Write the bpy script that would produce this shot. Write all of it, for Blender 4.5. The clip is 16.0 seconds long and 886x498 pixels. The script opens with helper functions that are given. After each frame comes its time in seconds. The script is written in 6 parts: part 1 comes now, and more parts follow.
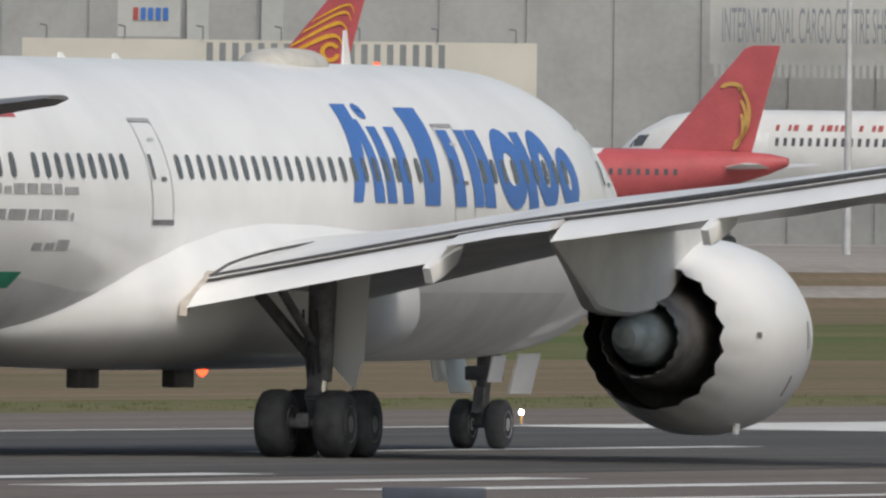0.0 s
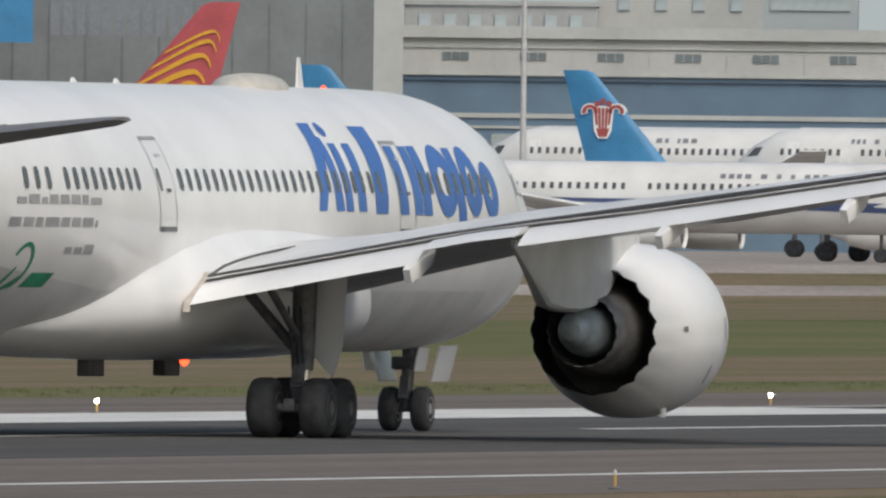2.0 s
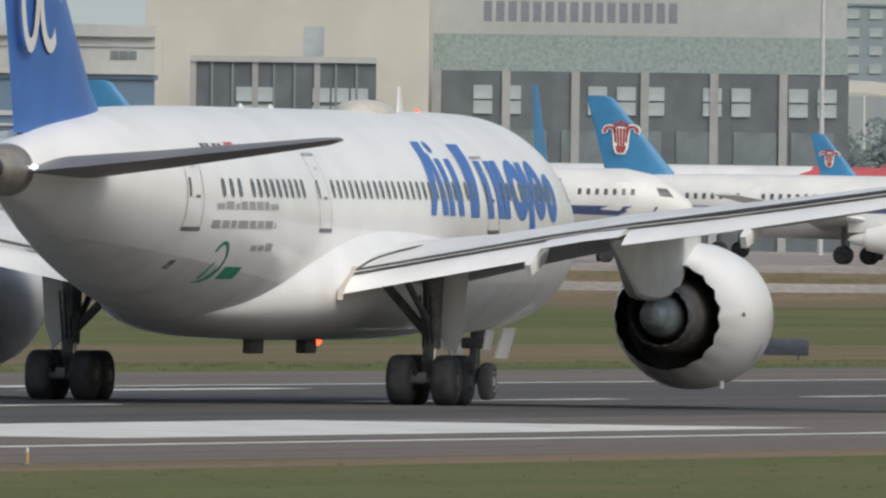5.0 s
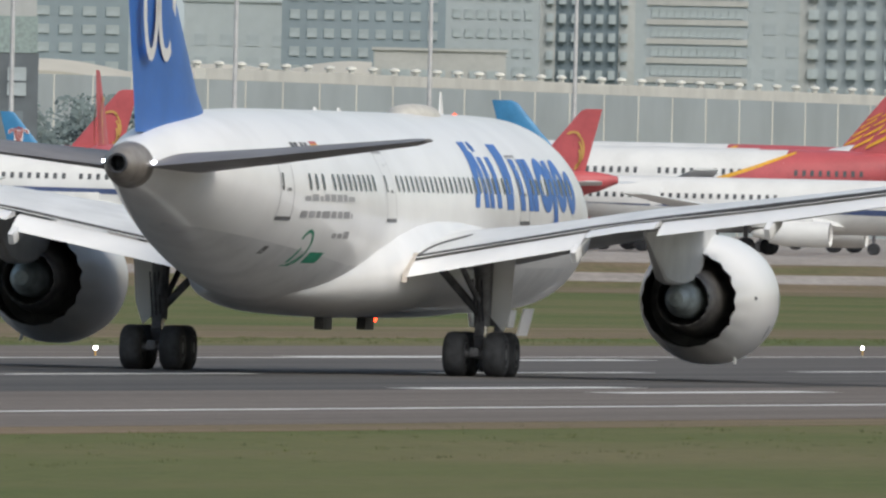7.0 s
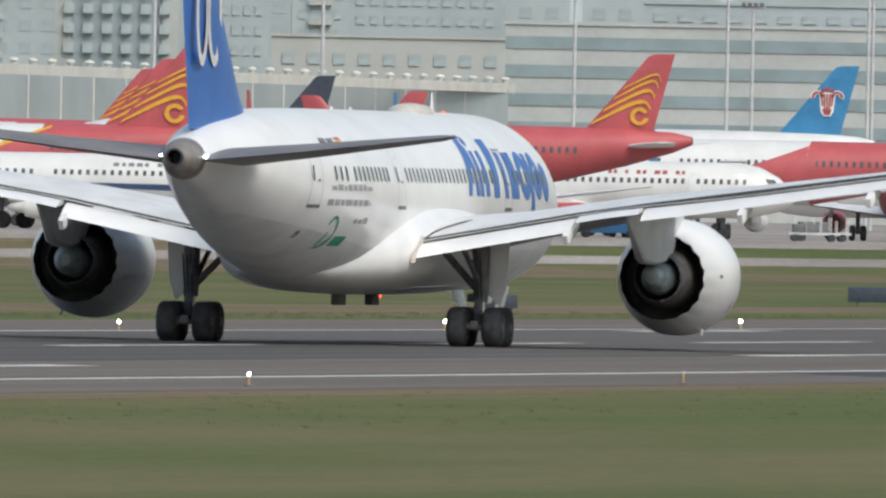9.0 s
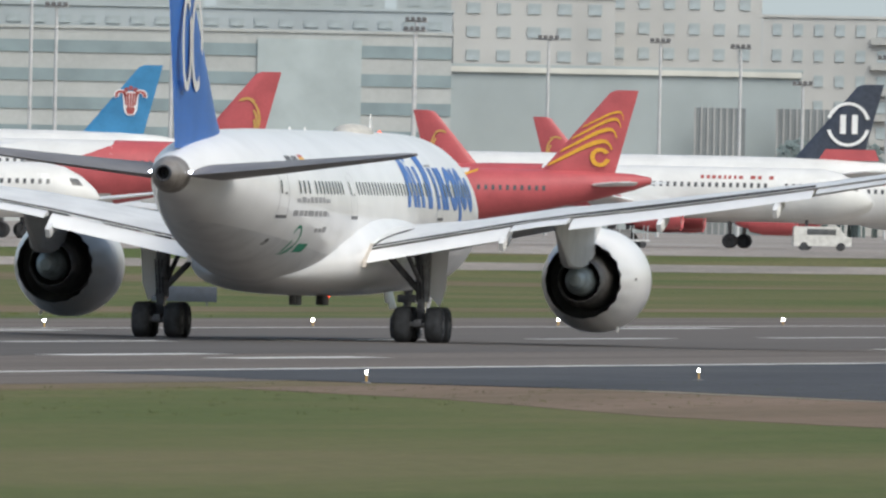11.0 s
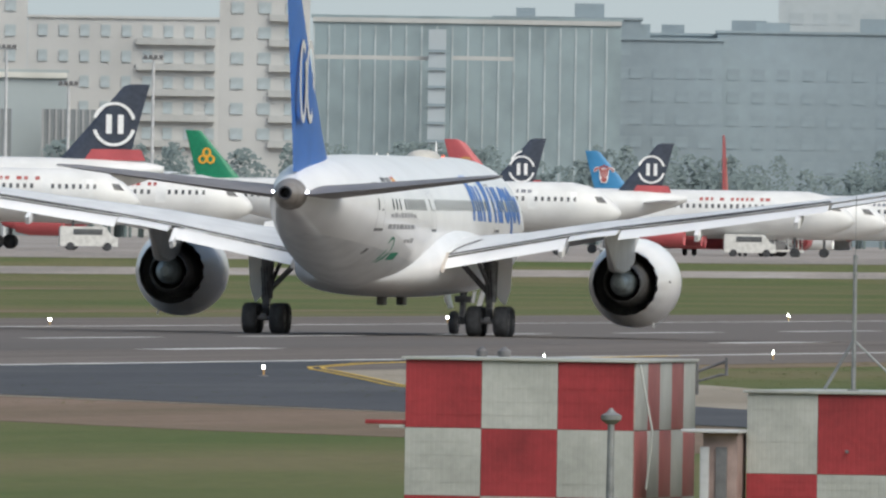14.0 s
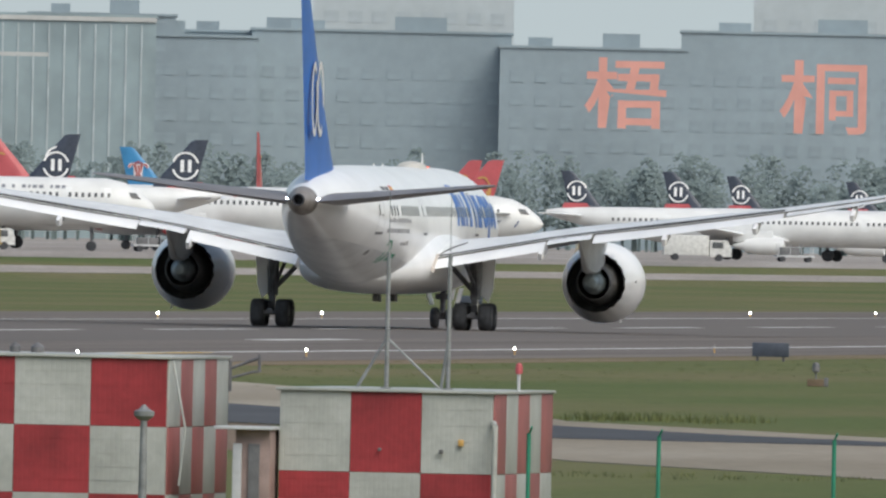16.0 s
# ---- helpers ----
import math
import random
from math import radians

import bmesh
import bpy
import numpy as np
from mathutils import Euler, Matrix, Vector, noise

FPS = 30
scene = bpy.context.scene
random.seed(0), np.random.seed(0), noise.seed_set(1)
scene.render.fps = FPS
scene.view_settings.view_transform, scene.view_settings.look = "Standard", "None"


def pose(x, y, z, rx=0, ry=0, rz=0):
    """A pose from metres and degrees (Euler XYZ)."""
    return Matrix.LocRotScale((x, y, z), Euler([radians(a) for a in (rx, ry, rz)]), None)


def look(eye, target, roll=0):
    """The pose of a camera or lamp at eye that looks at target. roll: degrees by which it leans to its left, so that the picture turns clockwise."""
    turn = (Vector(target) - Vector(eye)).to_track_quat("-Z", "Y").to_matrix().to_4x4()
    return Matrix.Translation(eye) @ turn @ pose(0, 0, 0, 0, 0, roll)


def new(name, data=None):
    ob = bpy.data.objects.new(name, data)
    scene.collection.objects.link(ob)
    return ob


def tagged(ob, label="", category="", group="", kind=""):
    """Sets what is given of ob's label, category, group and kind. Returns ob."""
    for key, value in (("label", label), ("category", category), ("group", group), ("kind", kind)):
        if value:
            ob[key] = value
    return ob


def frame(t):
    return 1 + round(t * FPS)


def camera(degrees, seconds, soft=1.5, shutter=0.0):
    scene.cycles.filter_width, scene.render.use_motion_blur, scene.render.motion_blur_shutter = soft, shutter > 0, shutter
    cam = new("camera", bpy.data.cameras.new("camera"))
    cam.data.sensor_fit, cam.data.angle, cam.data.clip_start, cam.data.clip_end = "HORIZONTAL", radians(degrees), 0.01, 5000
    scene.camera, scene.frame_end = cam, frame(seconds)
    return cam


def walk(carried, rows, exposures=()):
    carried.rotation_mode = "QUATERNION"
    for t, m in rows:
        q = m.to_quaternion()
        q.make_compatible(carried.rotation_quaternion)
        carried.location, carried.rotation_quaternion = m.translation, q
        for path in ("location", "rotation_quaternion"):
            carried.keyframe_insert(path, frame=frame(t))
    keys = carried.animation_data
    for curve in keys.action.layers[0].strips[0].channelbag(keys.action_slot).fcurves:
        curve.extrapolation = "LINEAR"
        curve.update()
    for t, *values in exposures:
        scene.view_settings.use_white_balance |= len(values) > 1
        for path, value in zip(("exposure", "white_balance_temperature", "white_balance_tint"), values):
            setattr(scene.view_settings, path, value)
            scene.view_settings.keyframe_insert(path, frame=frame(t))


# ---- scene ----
# The place: x runs along the runway, y across it to its far side, the camera stands over the origin at 5.14 m.
EYE = (0.0, 0.0, 5.14)
cam = camera(1.47353, 16.0, soft=2.4)
# seconds, bearing from the runway's line, tilt and lean in degrees
PAN = [
    (0, 17.20664, -0.08383, 0.688),
    (0.5, 16.68237, -0.05837, 0.477),
    (1, 16.21062, -0.05274, 0.761),
    (1.5, 15.65630, -0.06724, 0.646),
    (2, 15.19942, -0.06811, 0.674),
    (2.5, 14.76268, -0.07899, 0.905),
    (3, 14.33984, -0.08117, 0.937),
    (3.5, 13.88359, -0.09268, 0.969),
    (4, 13.48720, -0.08456, 1.041),
    (4.5, 13.16820, -0.07115, 0.866),
    (7, 11.49090, -0.07539, 1.238),
    (7.5, 11.20248, -0.07871, 1.296),
    (8, 10.88411, -0.03670, 1.250),
    (8.5, 10.50947, -0.06593, 1.185),
    (9, 10.25318, -0.09406, 1.133),
    (9.5, 10.01095, -0.08054, 1.163),
    (10, 9.66916, -0.07163, 1.163),
    (12.5, 8.52274, -0.07432, 1.012),
    (13, 8.34991, -0.07381, 0.933),
    (13.5, 8.13150, -0.08559, 0.870),
    (14, 7.87504, -0.05126, 0.906),
    (14.5, 7.65534, -0.04256, 0.879),
    (15, 7.46528, -0.04159, 1.010),
    (15.5, 7.29378, -0.03913, 0.927),
    (16, 7.09960, -0.04260, 1.224)]


def aim(bearing, tilt, lean):
    b, e = radians(bearing), radians(tilt)
    way = Vector((math.cos(b) * math.cos(e), math.sin(b) * math.cos(e), math.sin(e)))
    return look(EYE, Vector(EYE) + 1000 * way, lean)


walk(cam, [(t, aim(b, e, r)) for t, b, e, r in PAN], [(0, 0.06, 6750, 8), (4.5, 0.11, 6720, 7.5), (10, 0.36, 6500, 6), (16, 0.32, 6480, 6.5)])

# ---- light: a bright overcast sky, with the sun only a wide glow behind the cloud ----
world = bpy.data.worlds.new("overcast_sky")
scene.world = world
world.use_nodes = True
wn = world.node_tree.nodes
sky = wn.new("ShaderNodeTexSky")
sky.sky_type, sky.sun_disc = "NISHITA", False
sky.sun_elevation, sky.sun_rotation = radians(47), radians(211)
sky.air_density, sky.dust_density, sky.ozone_density = 1.0, 2.6, 0.5
world.node_tree.links.new(sky.outputs[0], wn["Background"].inputs[0])
wn["Background"].inputs[1].default_value = 0.10
sun = new("sun", bpy.data.lights.new("sun", "SUN"))
sun.data.energy, sun.data.angle, sun.data.color = 1.9, radians(50), (1.0, 0.96, 0.90)
sun.matrix_world = look((0, 0, 500), (400, 240, 0))


# ---- materials ----
def paint(name, colour, rough=0.5, metal=0.0, vary=0.1, scale=3.0, bump=0.0, fine=40.0, stain=None, coat=0.0):
    """A surface with grain and stains at two scales; scale and fine are patches to the metre."""
    m = bpy.data.materials.new(name)
    m.use_nodes = True
    nt, b = m.node_tree, m.node_tree.nodes["Principled BSDF"]
    tc = nt.nodes.new("ShaderNodeTexCoord")

    def grain(s, detail):
        n = nt.nodes.new("ShaderNodeTexNoise")
        n.inputs["Scale"].default_value, n.inputs["Detail"].default_value = s, detail
        nt.links.new(tc.outputs["Object"], n.inputs["Vector"])
        return n.outputs[0]

    big, small = grain(scale, 5), grain(fine, 3)
    mix = nt.nodes.new("ShaderNodeMix")
    mix.data_type = "RGBA"
    dark = stain or tuple(c * (1 - 2.2 * vary) for c in colour)
    light = tuple(min(1, c * (1 + vary)) for c in colour)
    mix.inputs[6].default_value, mix.inputs[7].default_value = (*dark, 1), (*light, 1)
    ramp = nt.nodes.new("ShaderNodeMapRange")
    ramp.inputs[1].default_value, ramp.inputs[2].default_value = 0.3, 0.62
    nt.links.new(big, ramp.inputs[0])
    nt.links.new(ramp.outputs[0], mix.inputs[0])
    over = nt.nodes.new("ShaderNodeMix")
    over.data_type, over.blend_type = "RGBA", "OVERLAY"
    over.inputs[0].default_value = min(1, vary * 2)
    nt.links.new(mix.outputs[2], over.inputs[6])
    nt.links.new(small, over.inputs[7])
    nt.links.new(over.outputs[2], b.inputs["Base Color"])
    rr = nt.nodes.new("ShaderNodeMapRange")
    rr.inputs[3].default_value, rr.inputs[4].default_value = max(0, rough - 0.08), min(1, rough + 0.08)
    nt.links.new(small, rr.inputs[0])
    nt.links.new(rr.outputs[0], b.inputs["Roughness"])
    b.inputs["Metallic"].default_value = metal
    b.inputs["Coat Weight"].default_value = coat
    if bump:
        bp = nt.nodes.new("ShaderNodeBump")
        bp.inputs["Strength"].default_value, bp.inputs["Distance"].default_value = bump, 0.03
        nt.links.new(small, bp.inputs["Height"])
        nt.links.new(bp.outputs[0], b.inputs["Normal"])
    return m


def glow(name, colour, strength):
    m = paint(name, colour)
    b = m.node_tree.nodes["Principled BSDF"]
    b.inputs["Emission Color"].default_value, b.inputs["Emission Strength"].default_value = (*colour, 1), strength
    return m


WHITE = paint("white_aircraft_paint", (0.86, 0.86, 0.855), 0.32, vary=0.03, scale=0.5, fine=6, coat=0.3)
# white of the parked jets, dimmed in its colour to stand for haze
HAZED_WHITE = paint("hazed_white_aircraft_paint", (0.70, 0.705, 0.70), 0.4, vary=0.04, scale=0.5, fine=6)
WING = paint("pale_grey_wing_paint", (0.72, 0.73, 0.73), 0.4, vary=0.06, scale=0.8, fine=8)
GREY = paint("grey_belly_paint", (0.50, 0.51, 0.52), 0.42, vary=0.08, scale=0.8, fine=8)
# greyer than the hull's white: shade under the fuselage put into colour
BELLY_SHADE = paint("pale_belly_shade", (0.66, 0.665, 0.67), 0.4, vary=0.06, scale=0.8, fine=8)
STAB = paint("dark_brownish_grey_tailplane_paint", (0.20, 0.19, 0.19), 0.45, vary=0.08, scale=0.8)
# DARKGREY, SEAM, GLASS, TYRE, STRUT, BLACK: darks lifted in colour for the haze veil
DARKGREY = paint("dark_grey_paint", (0.15, 0.15, 0.155), 0.5, vary=0.15, scale=2)
SEAM = paint("dark_seam_rubber", (0.06, 0.06, 0.062), 0.6, vary=0.1)
BLUE = paint("blue_livery_paint", (0.05, 0.165, 0.50), 0.35, vary=0.05, scale=0.6, fine=8)
SKYBLUE = paint("bright_blue_tail_paint", (0.05, 0.23, 0.45), 0.45, vary=0.07, scale=0.6, fine=6)
# red is paled and desaturated: haze over the apron mixed into the colour
RED = paint("red_livery_paint", (0.47, 0.095, 0.105), 0.45, vary=0.07, scale=0.5, fine=6)
GOLD = paint("golden_yellow_paint", (0.72, 0.38, 0.04), 0.45, vary=0.06)
OCHRE = paint("dull_gold_paint", (0.55, 0.33, 0.10), 0.45, vary=0.06)
GREEN = paint("green_livery_paint", (0.01, 0.20, 0.10), 0.4, vary=0.06)
PALEGREEN = paint("teal_green_decal_paint", (0.03, 0.28, 0.17), 0.5, vary=0.1)
NAVY = paint("near_black_navy_paint", (0.05, 0.06, 0.085), 0.4, vary=0.1)
SLATE = paint("slate_title_paint", (0.20, 0.21, 0.24), 0.5, vary=0.08)
INK = paint("deep_blue_belly_paint", (0.06, 0.09, 0.20), 0.45, vary=0.08)
FLOWER = paint("dull_red_emblem_paint", (0.38, 0.085, 0.08), 0.5, vary=0.08)
GLASS = paint("dark_window_pane", (0.10, 0.105, 0.11), 0.2, vary=0.1, scale=4)
TYRE = paint("black_tyre_rubber", (0.05, 0.052, 0.058), 0.8, vary=0.2, scale=3, bump=0.3)
RIM = paint("pale_wheel_hub_metal", (0.55, 0.55, 0.55), 0.4, 0.4, vary=0.1)
STRUT = paint("dark_oily_gear_steel", (0.15, 0.15, 0.16), 0.5, 0.2, vary=0.2, scale=3)
CHROME = paint("bright_piston_steel", (0.7, 0.7, 0.72), 0.2, 0.9, vary=0.05)
HOT = paint("heat_stained_nozzle_metal", (0.30, 0.29, 0.28), 0.42, 0.4, vary=0.2, scale=2)
PLUG = paint("dull_grey_exhaust_plug_metal", (0.40, 0.46, 0.47), 0.5, 0.2, vary=0.2, scale=2)
BLACK = paint("sooty_black_duct", (0.04, 0.041, 0.048), 0.55, vary=0.2)
LINING = paint("dull_grey_brown_duct_lining", (0.12, 0.118, 0.115), 0.5, 0.2, vary=0.2, scale=1.5)
CONE = paint("unpainted_tail_cone_metal", (0.33, 0.30, 0.27), 0.45, 0.5, vary=0.15, scale=2)


# ---- building helpers ----
def finish(name, bm, material, parent=None, label="", sharp=38, smooth=True):
    me = bpy.data.meshes.new(name)
    bmesh.ops.recalc_face_normals(bm, faces=bm.faces[:])
    bm.to_mesh(me)
    bm.free()
    if smooth:
        me.shade_smooth()
        me.set_sharp_from_angle(angle=radians(sharp))
    me.materials.append(material)
    ob = new(name, me)
    if parent:
        ob.parent = parent
    if label:
        tagged(ob, label)
    return ob


part = finish


def thing(name, m, label, category, group="", kind=""):
    ob = new(name)
    ob.matrix_world = m
    return tagged(ob, label, category, group, kind)


def loft(rings, cap=True, closed=True, bm=None):
    """A skin through rings of equally many points."""
    bm = bm or bmesh.new()
    rows = [[bm.verts.new(p) for p in r] for r in rings]
    n = len(rings[0])
    for a, b in zip(rows, rows[1:]):
        for i in range(n if closed else n - 1):
            j = (i + 1) % n
            bm.faces.new((a[i], a[j], b[j], b[i]))
    if cap:
        bm.faces.new(rows[0][::-1])
        bm.faces.new(rows[-1])
    return bm


def block(size, at=(0, 0, 0), bevel=0.0, m=None, bm=None):
    """A box with rounded edges, in a bmesh that may hold more."""
    tmp = bmesh.new()
    bmesh.ops.create_cube(tmp, size=1, matrix=Matrix.Diagonal((*size, 1)))
    if bevel:
        bmesh.ops.bevel(tmp, geom=tmp.edges[:], offset=bevel, segments=2, affect="EDGES", profile=0.6)
    tmp.transform((m or Matrix()) if m is not None else Matrix.Translation(at))
    return merge(bm, tmp)


def merge(bm, tmp):
    if bm is None:
        return tmp
    me = bpy.data.meshes.new("joined")
    tmp.to_mesh(me)
    tmp.free()
    bm.from_mesh(me)
    bpy.data.meshes.remove(me)
    return bm


def tube(a, b, r, r2=None, n=14, bm=None):
    a, b = Vector(a), Vector(b)
    q = (b - a).to_track_quat("Z", "Y")
    rings = [[p + q @ Vector((math.cos(k * math.tau / n) * s, math.sin(k * math.tau / n) * s, 0)) for k in range(n)] for p, s in ((a, r), (b, r2 or r))]
    return merge(bm, loft(rings)) if bm else loft(rings)


def turned(profile, n=48, axis="X", at=(0, 0, 0), cap=False, bm=None):
    """A turned shape: pairs of (along, radius) about an axis."""
    rings = []
    for x, r in profile:
        ring = []
        for k in range(n):
            a = math.tau * k / n
            c, s = r * math.cos(a), r * math.sin(a)
            p = (x, c, s) if axis == "X" else (c, x, s) if axis == "Y" else (c, s, x)
            ring.append(Vector(p) + Vector(at))
        rings.append(ring)
    return loft(rings, cap=cap, bm=bm)


def foil(le, te, thick, n=12, camber=0.02):
    """An aerofoil ring from the leading to the trailing edge and back, points in 3D, thickness upward."""
    le, te = Vector(le), Vector(te)
    ch = (te - le).length
    up, low = [], []
    for i in range(n + 1):
        u = 0.5 - 0.5 * math.cos(math.pi * i / n)
        h = thick * ch * (2.97 * math.sqrt(u) - 1.26 * u - 3.52 * u * u + 2.84 * u ** 3 - 1.02 * u ** 4) + 0.006 * u
        c = camber * ch * 4 * u * (1 - u)
        p = le.lerp(te, u)
        up.append(p + Vector((0, 0, c + h)))
        low.append(p + Vector((0, 0, c - h)))
    return up + low[-2:0:-1]


def plate(points, z0, z1, bm=None):
    """A flat-sided plate from an outline in x, y."""
    return merge(bm, loft([[(x, y, z0) for x, y in points], [(x, y, z1) for x, y in points]])) if bm else loft([[(x, y, z0) for x, y in points], [(x, y, z1) for x, y in points]])


def empty_part(name, parent):
    ob = new(name)
    ob.parent = parent
    return ob


# ---- the departing airliner; its origin lies on the runway midway between the main wheels, x forward, y to its left ----
# station, top, bottom, half width
BODY = [(31.6, 4.35, 3.75, 0.30), (31.2, 4.85, 3.3, 0.78), (30.2, 5.6, 2.75, 1.45), (28.6, 6.5, 2.25, 2.08), (26.6, 7.2, 1.98, 2.5),
        (24.0, 7.66, 1.86, 2.77), (21.0, 7.78, 1.82, 2.88), (15, 7.8, 1.81, 2.885), (8, 7.8, 1.81, 2.885), (0, 7.8, 1.81, 2.885), (-6, 7.8, 1.83, 2.885),
        (-9, 7.8, 1.92, 2.87), (-12, 7.79, 2.16, 2.78), (-15, 7.77, 2.56, 2.6), (-18, 7.72, 3.1, 2.36), (-21, 7.62, 3.72, 2.02),
        (-23.5, 7.45, 4.28, 1.66), (-25.8, 7.24, 4.78, 1.28), (-27.6, 6.98, 5.14, 0.96), (-29.0, 6.72, 5.36, 0.72)]


def hull(x, rows=None):
    rows = rows or BODY
    for a, b in zip(rows, rows[1:]):
        if b[0] <= x <= a[0]:
            u = (a[0] - x) / (a[0] - b[0])
            return [p + (q - p) * u for p, q in zip(a[1:], b[1:])]
    return list((rows[0] if x > rows[0][0] else rows[-1])[1:])


def smooth_hull(rows, step):
    """Stations between the given ones, on a smooth curve."""
    xs = np.array([r[0] for r in rows][::-1])
    out = []
    n = max(2, int((xs[-1] - xs[0]) / step))
    vals = [np.array([r[k] for r in rows][::-1]) for k in (1, 2, 3)]
    for x in np.linspace(xs[-1], xs[0], n):
        i = int(np.clip(np.searchsorted(xs, x) - 1, 0, len(xs) - 2))
        u = (x - xs[i]) / (xs[i + 1] - xs[i])
        row = [x]
        for v in vals:
            m0 = (v[i + 1] - v[max(i - 1, 0)]) / (xs[i + 1] - xs[max(i - 1, 0)])
            m1 = (v[min(i + 2, len(v) - 1)] - v[i]) / (xs[min(i + 2, len(v) - 1)] - xs[i])
            d = xs[i + 1] - xs[i]
            row.append((2 * u ** 3 - 3 * u * u + 1) * v[i] + (u ** 3 - 2 * u * u + u) * d * m0 + (3 * u * u - 2 * u ** 3) * v[i + 1] + (u ** 3 - u * u) * d * m1)
        out.append(tuple(float(q) for q in row))
    return out


BODY_FINE = smooth_hull(BODY, 0.7)


def hull_ring(x, top, low, wide, n=64):
    c, h = (top + low) / 2, (top - low) / 2
    return [(x, wide * math.sin(math.tau * k / n), c + h * math.cos(math.tau * k / n)) for k in range(n)]


def side_y(x, z, off=0.012, rows=None):
    """Where the right flank lies at a station and height."""
    top, low, wide = hull(x, rows or BODY_FINE)
    c, h = (top + low) / 2, (top - low) / 2
    u = max(-0.999, min(0.999, (z - c) / h))
    return -(wide * math.sqrt(1 - u * u) + off)


def decal(strips, off=0.012, bm=None, flank=side_y, nx=2, nz=5):
    """Thin paint patches on the right flank; a strip is four corners (x, z): rear low, front low, front high, rear high."""
    bm = bm or bmesh.new()
    for a, b, c, d in strips:
        grid = []
        for j in range(nz + 1):
            v = j / nz
            row = []
            for i in range(nx + 1):
                u = i / nx
                x = (a[0] * (1 - u) + b[0] * u) * (1 - v) + (d[0] * (1 - u) + c[0] * u) * v
                z = (a[1] * (1 - u) + b[1] * u) * (1 - v) + (d[1] * (1 - u) + c[1] * u) * v
                row.append(bm.verts.new((x, flank(x, z, off), z)))
            grid.append(row)
        for r0, r1 in zip(grid, grid[1:]):
            for i in range(nx):
                bm.faces.new((r0[i], r0[i + 1], r1[i + 1], r1[i]))
    bmesh.ops.remove_doubles(bm, verts=bm.verts[:], dist=1e-4)
    return bm


def box_strip(x0, z0, x1, z1):
    return ((x0, z0), (x1, z0), (x1, z1), (x0, z1))


def ring_strips(cx, cz, rx, rz, w, n=14, a0=0.0, a1=math.tau):
    out = []
    for k in range(n):
        p, q = a0 + (a1 - a0) * k / n, a0 + (a1 - a0) * (k + 1) / n
        e = lambda a, s: (cx + (rx - s) * math.cos(a), cz + (rz - s * 0.8) * math.sin(a))
        out.append((e(p, w), e(p, 0), e(q, 0), e(q, w)))
    return out


# right half of the wing: distance out, leading edge x, trailing edge x, leading edge z, trailing edge z, thickness
WINGS = [(1.5, 10.6, -3.5, 3.45, 3.25, 0.05), (2.9, 9.7, -3.55, 3.5, 3.42, 0.048), (6.0, 7.7, -3.75, 4.0, 4.02, 0.036), (9.8, 5.2, -4.1, 4.7, 4.74, 0.036),
         (14, 2.4, -5.3, 5.2, 5.28, 0.04), (20, -1.7, -7.2, 6.08, 6.16, 0.038), (25, -5.1, -8.8, 6.92, 6.98, 0.036), (27.5, -7.0, -9.9, 7.4, 7.44, 0.036),
         (29, -8.9, -10.9, 7.72, 7.75, 0.035), (30.05, -11.2, -11.8, 7.98, 8.0, 0.035)]


def wing_at(y):
    for a, b in zip(WINGS, WINGS[1:]):
        if a[0] <= y <= b[0]:
            u = (y - a[0]) / (b[0] - a[0])
            return [p + (q - p) * u for p, q in zip(a, b)]
    return list(WINGS[-1])


def flap_panel(y0, y1, chord0, chord1, drop, s, gap=0.05, n=4):
    """A trailing-edge flap between two distances out, hanging down behind the wing's edge."""
    rings = []
    for k in range(n + 1):
        u = k / n
        y = y0 + (y1 - y0) * u
        w = wing_at(y)
        ch = chord0 + (chord1 - chord0) * u
        x, z = w[2] - gap + 0.25, w[4] - 0.02
        d = radians(drop)
        tex, tez = x - ch * math.cos(d), z - ch * math.sin(d)
        rings.append(foil((x, -s * y, z - 0.08), (tex, -s * y, tez), 0.055, n=7, camber=0.03))
    return loft(rings)


def wheel(at, r, w, parent, hub=RIM):
    """A tyre with its hub, as one part with a sub-part."""
    x, y, z = at
    prof = [(-w * 0.5, r * 0.55), (-w * 0.5, r * 0.80), (-w * 0.40, r * 0.94), (-w * 0.22, r), (w * 0.22, r), (w * 0.40, r * 0.94), (w * 0.5, r * 0.80), (w * 0.5, r * 0.55)]
    t = part("tyre", turned(prof, 32, "Y", at, cap=True), TYRE, parent)
    prof = [(-w * 0.52, r * 0.16), (-w * 0.52, r * 0.24), (-w * 0.45, r * 0.30), (-w * 0.45, r * 0.46), (-w * 0.53, r * 0.54), (w * 0.53, r * 0.54), (w * 0.45, r * 0.46), (w * 0.45, r * 0.3), (w * 0.52, r * 0.24), (w * 0.52, r * 0.16)]
    part("rim", turned(prof, 24, "Y", at, cap=True), hub, t)
    return t


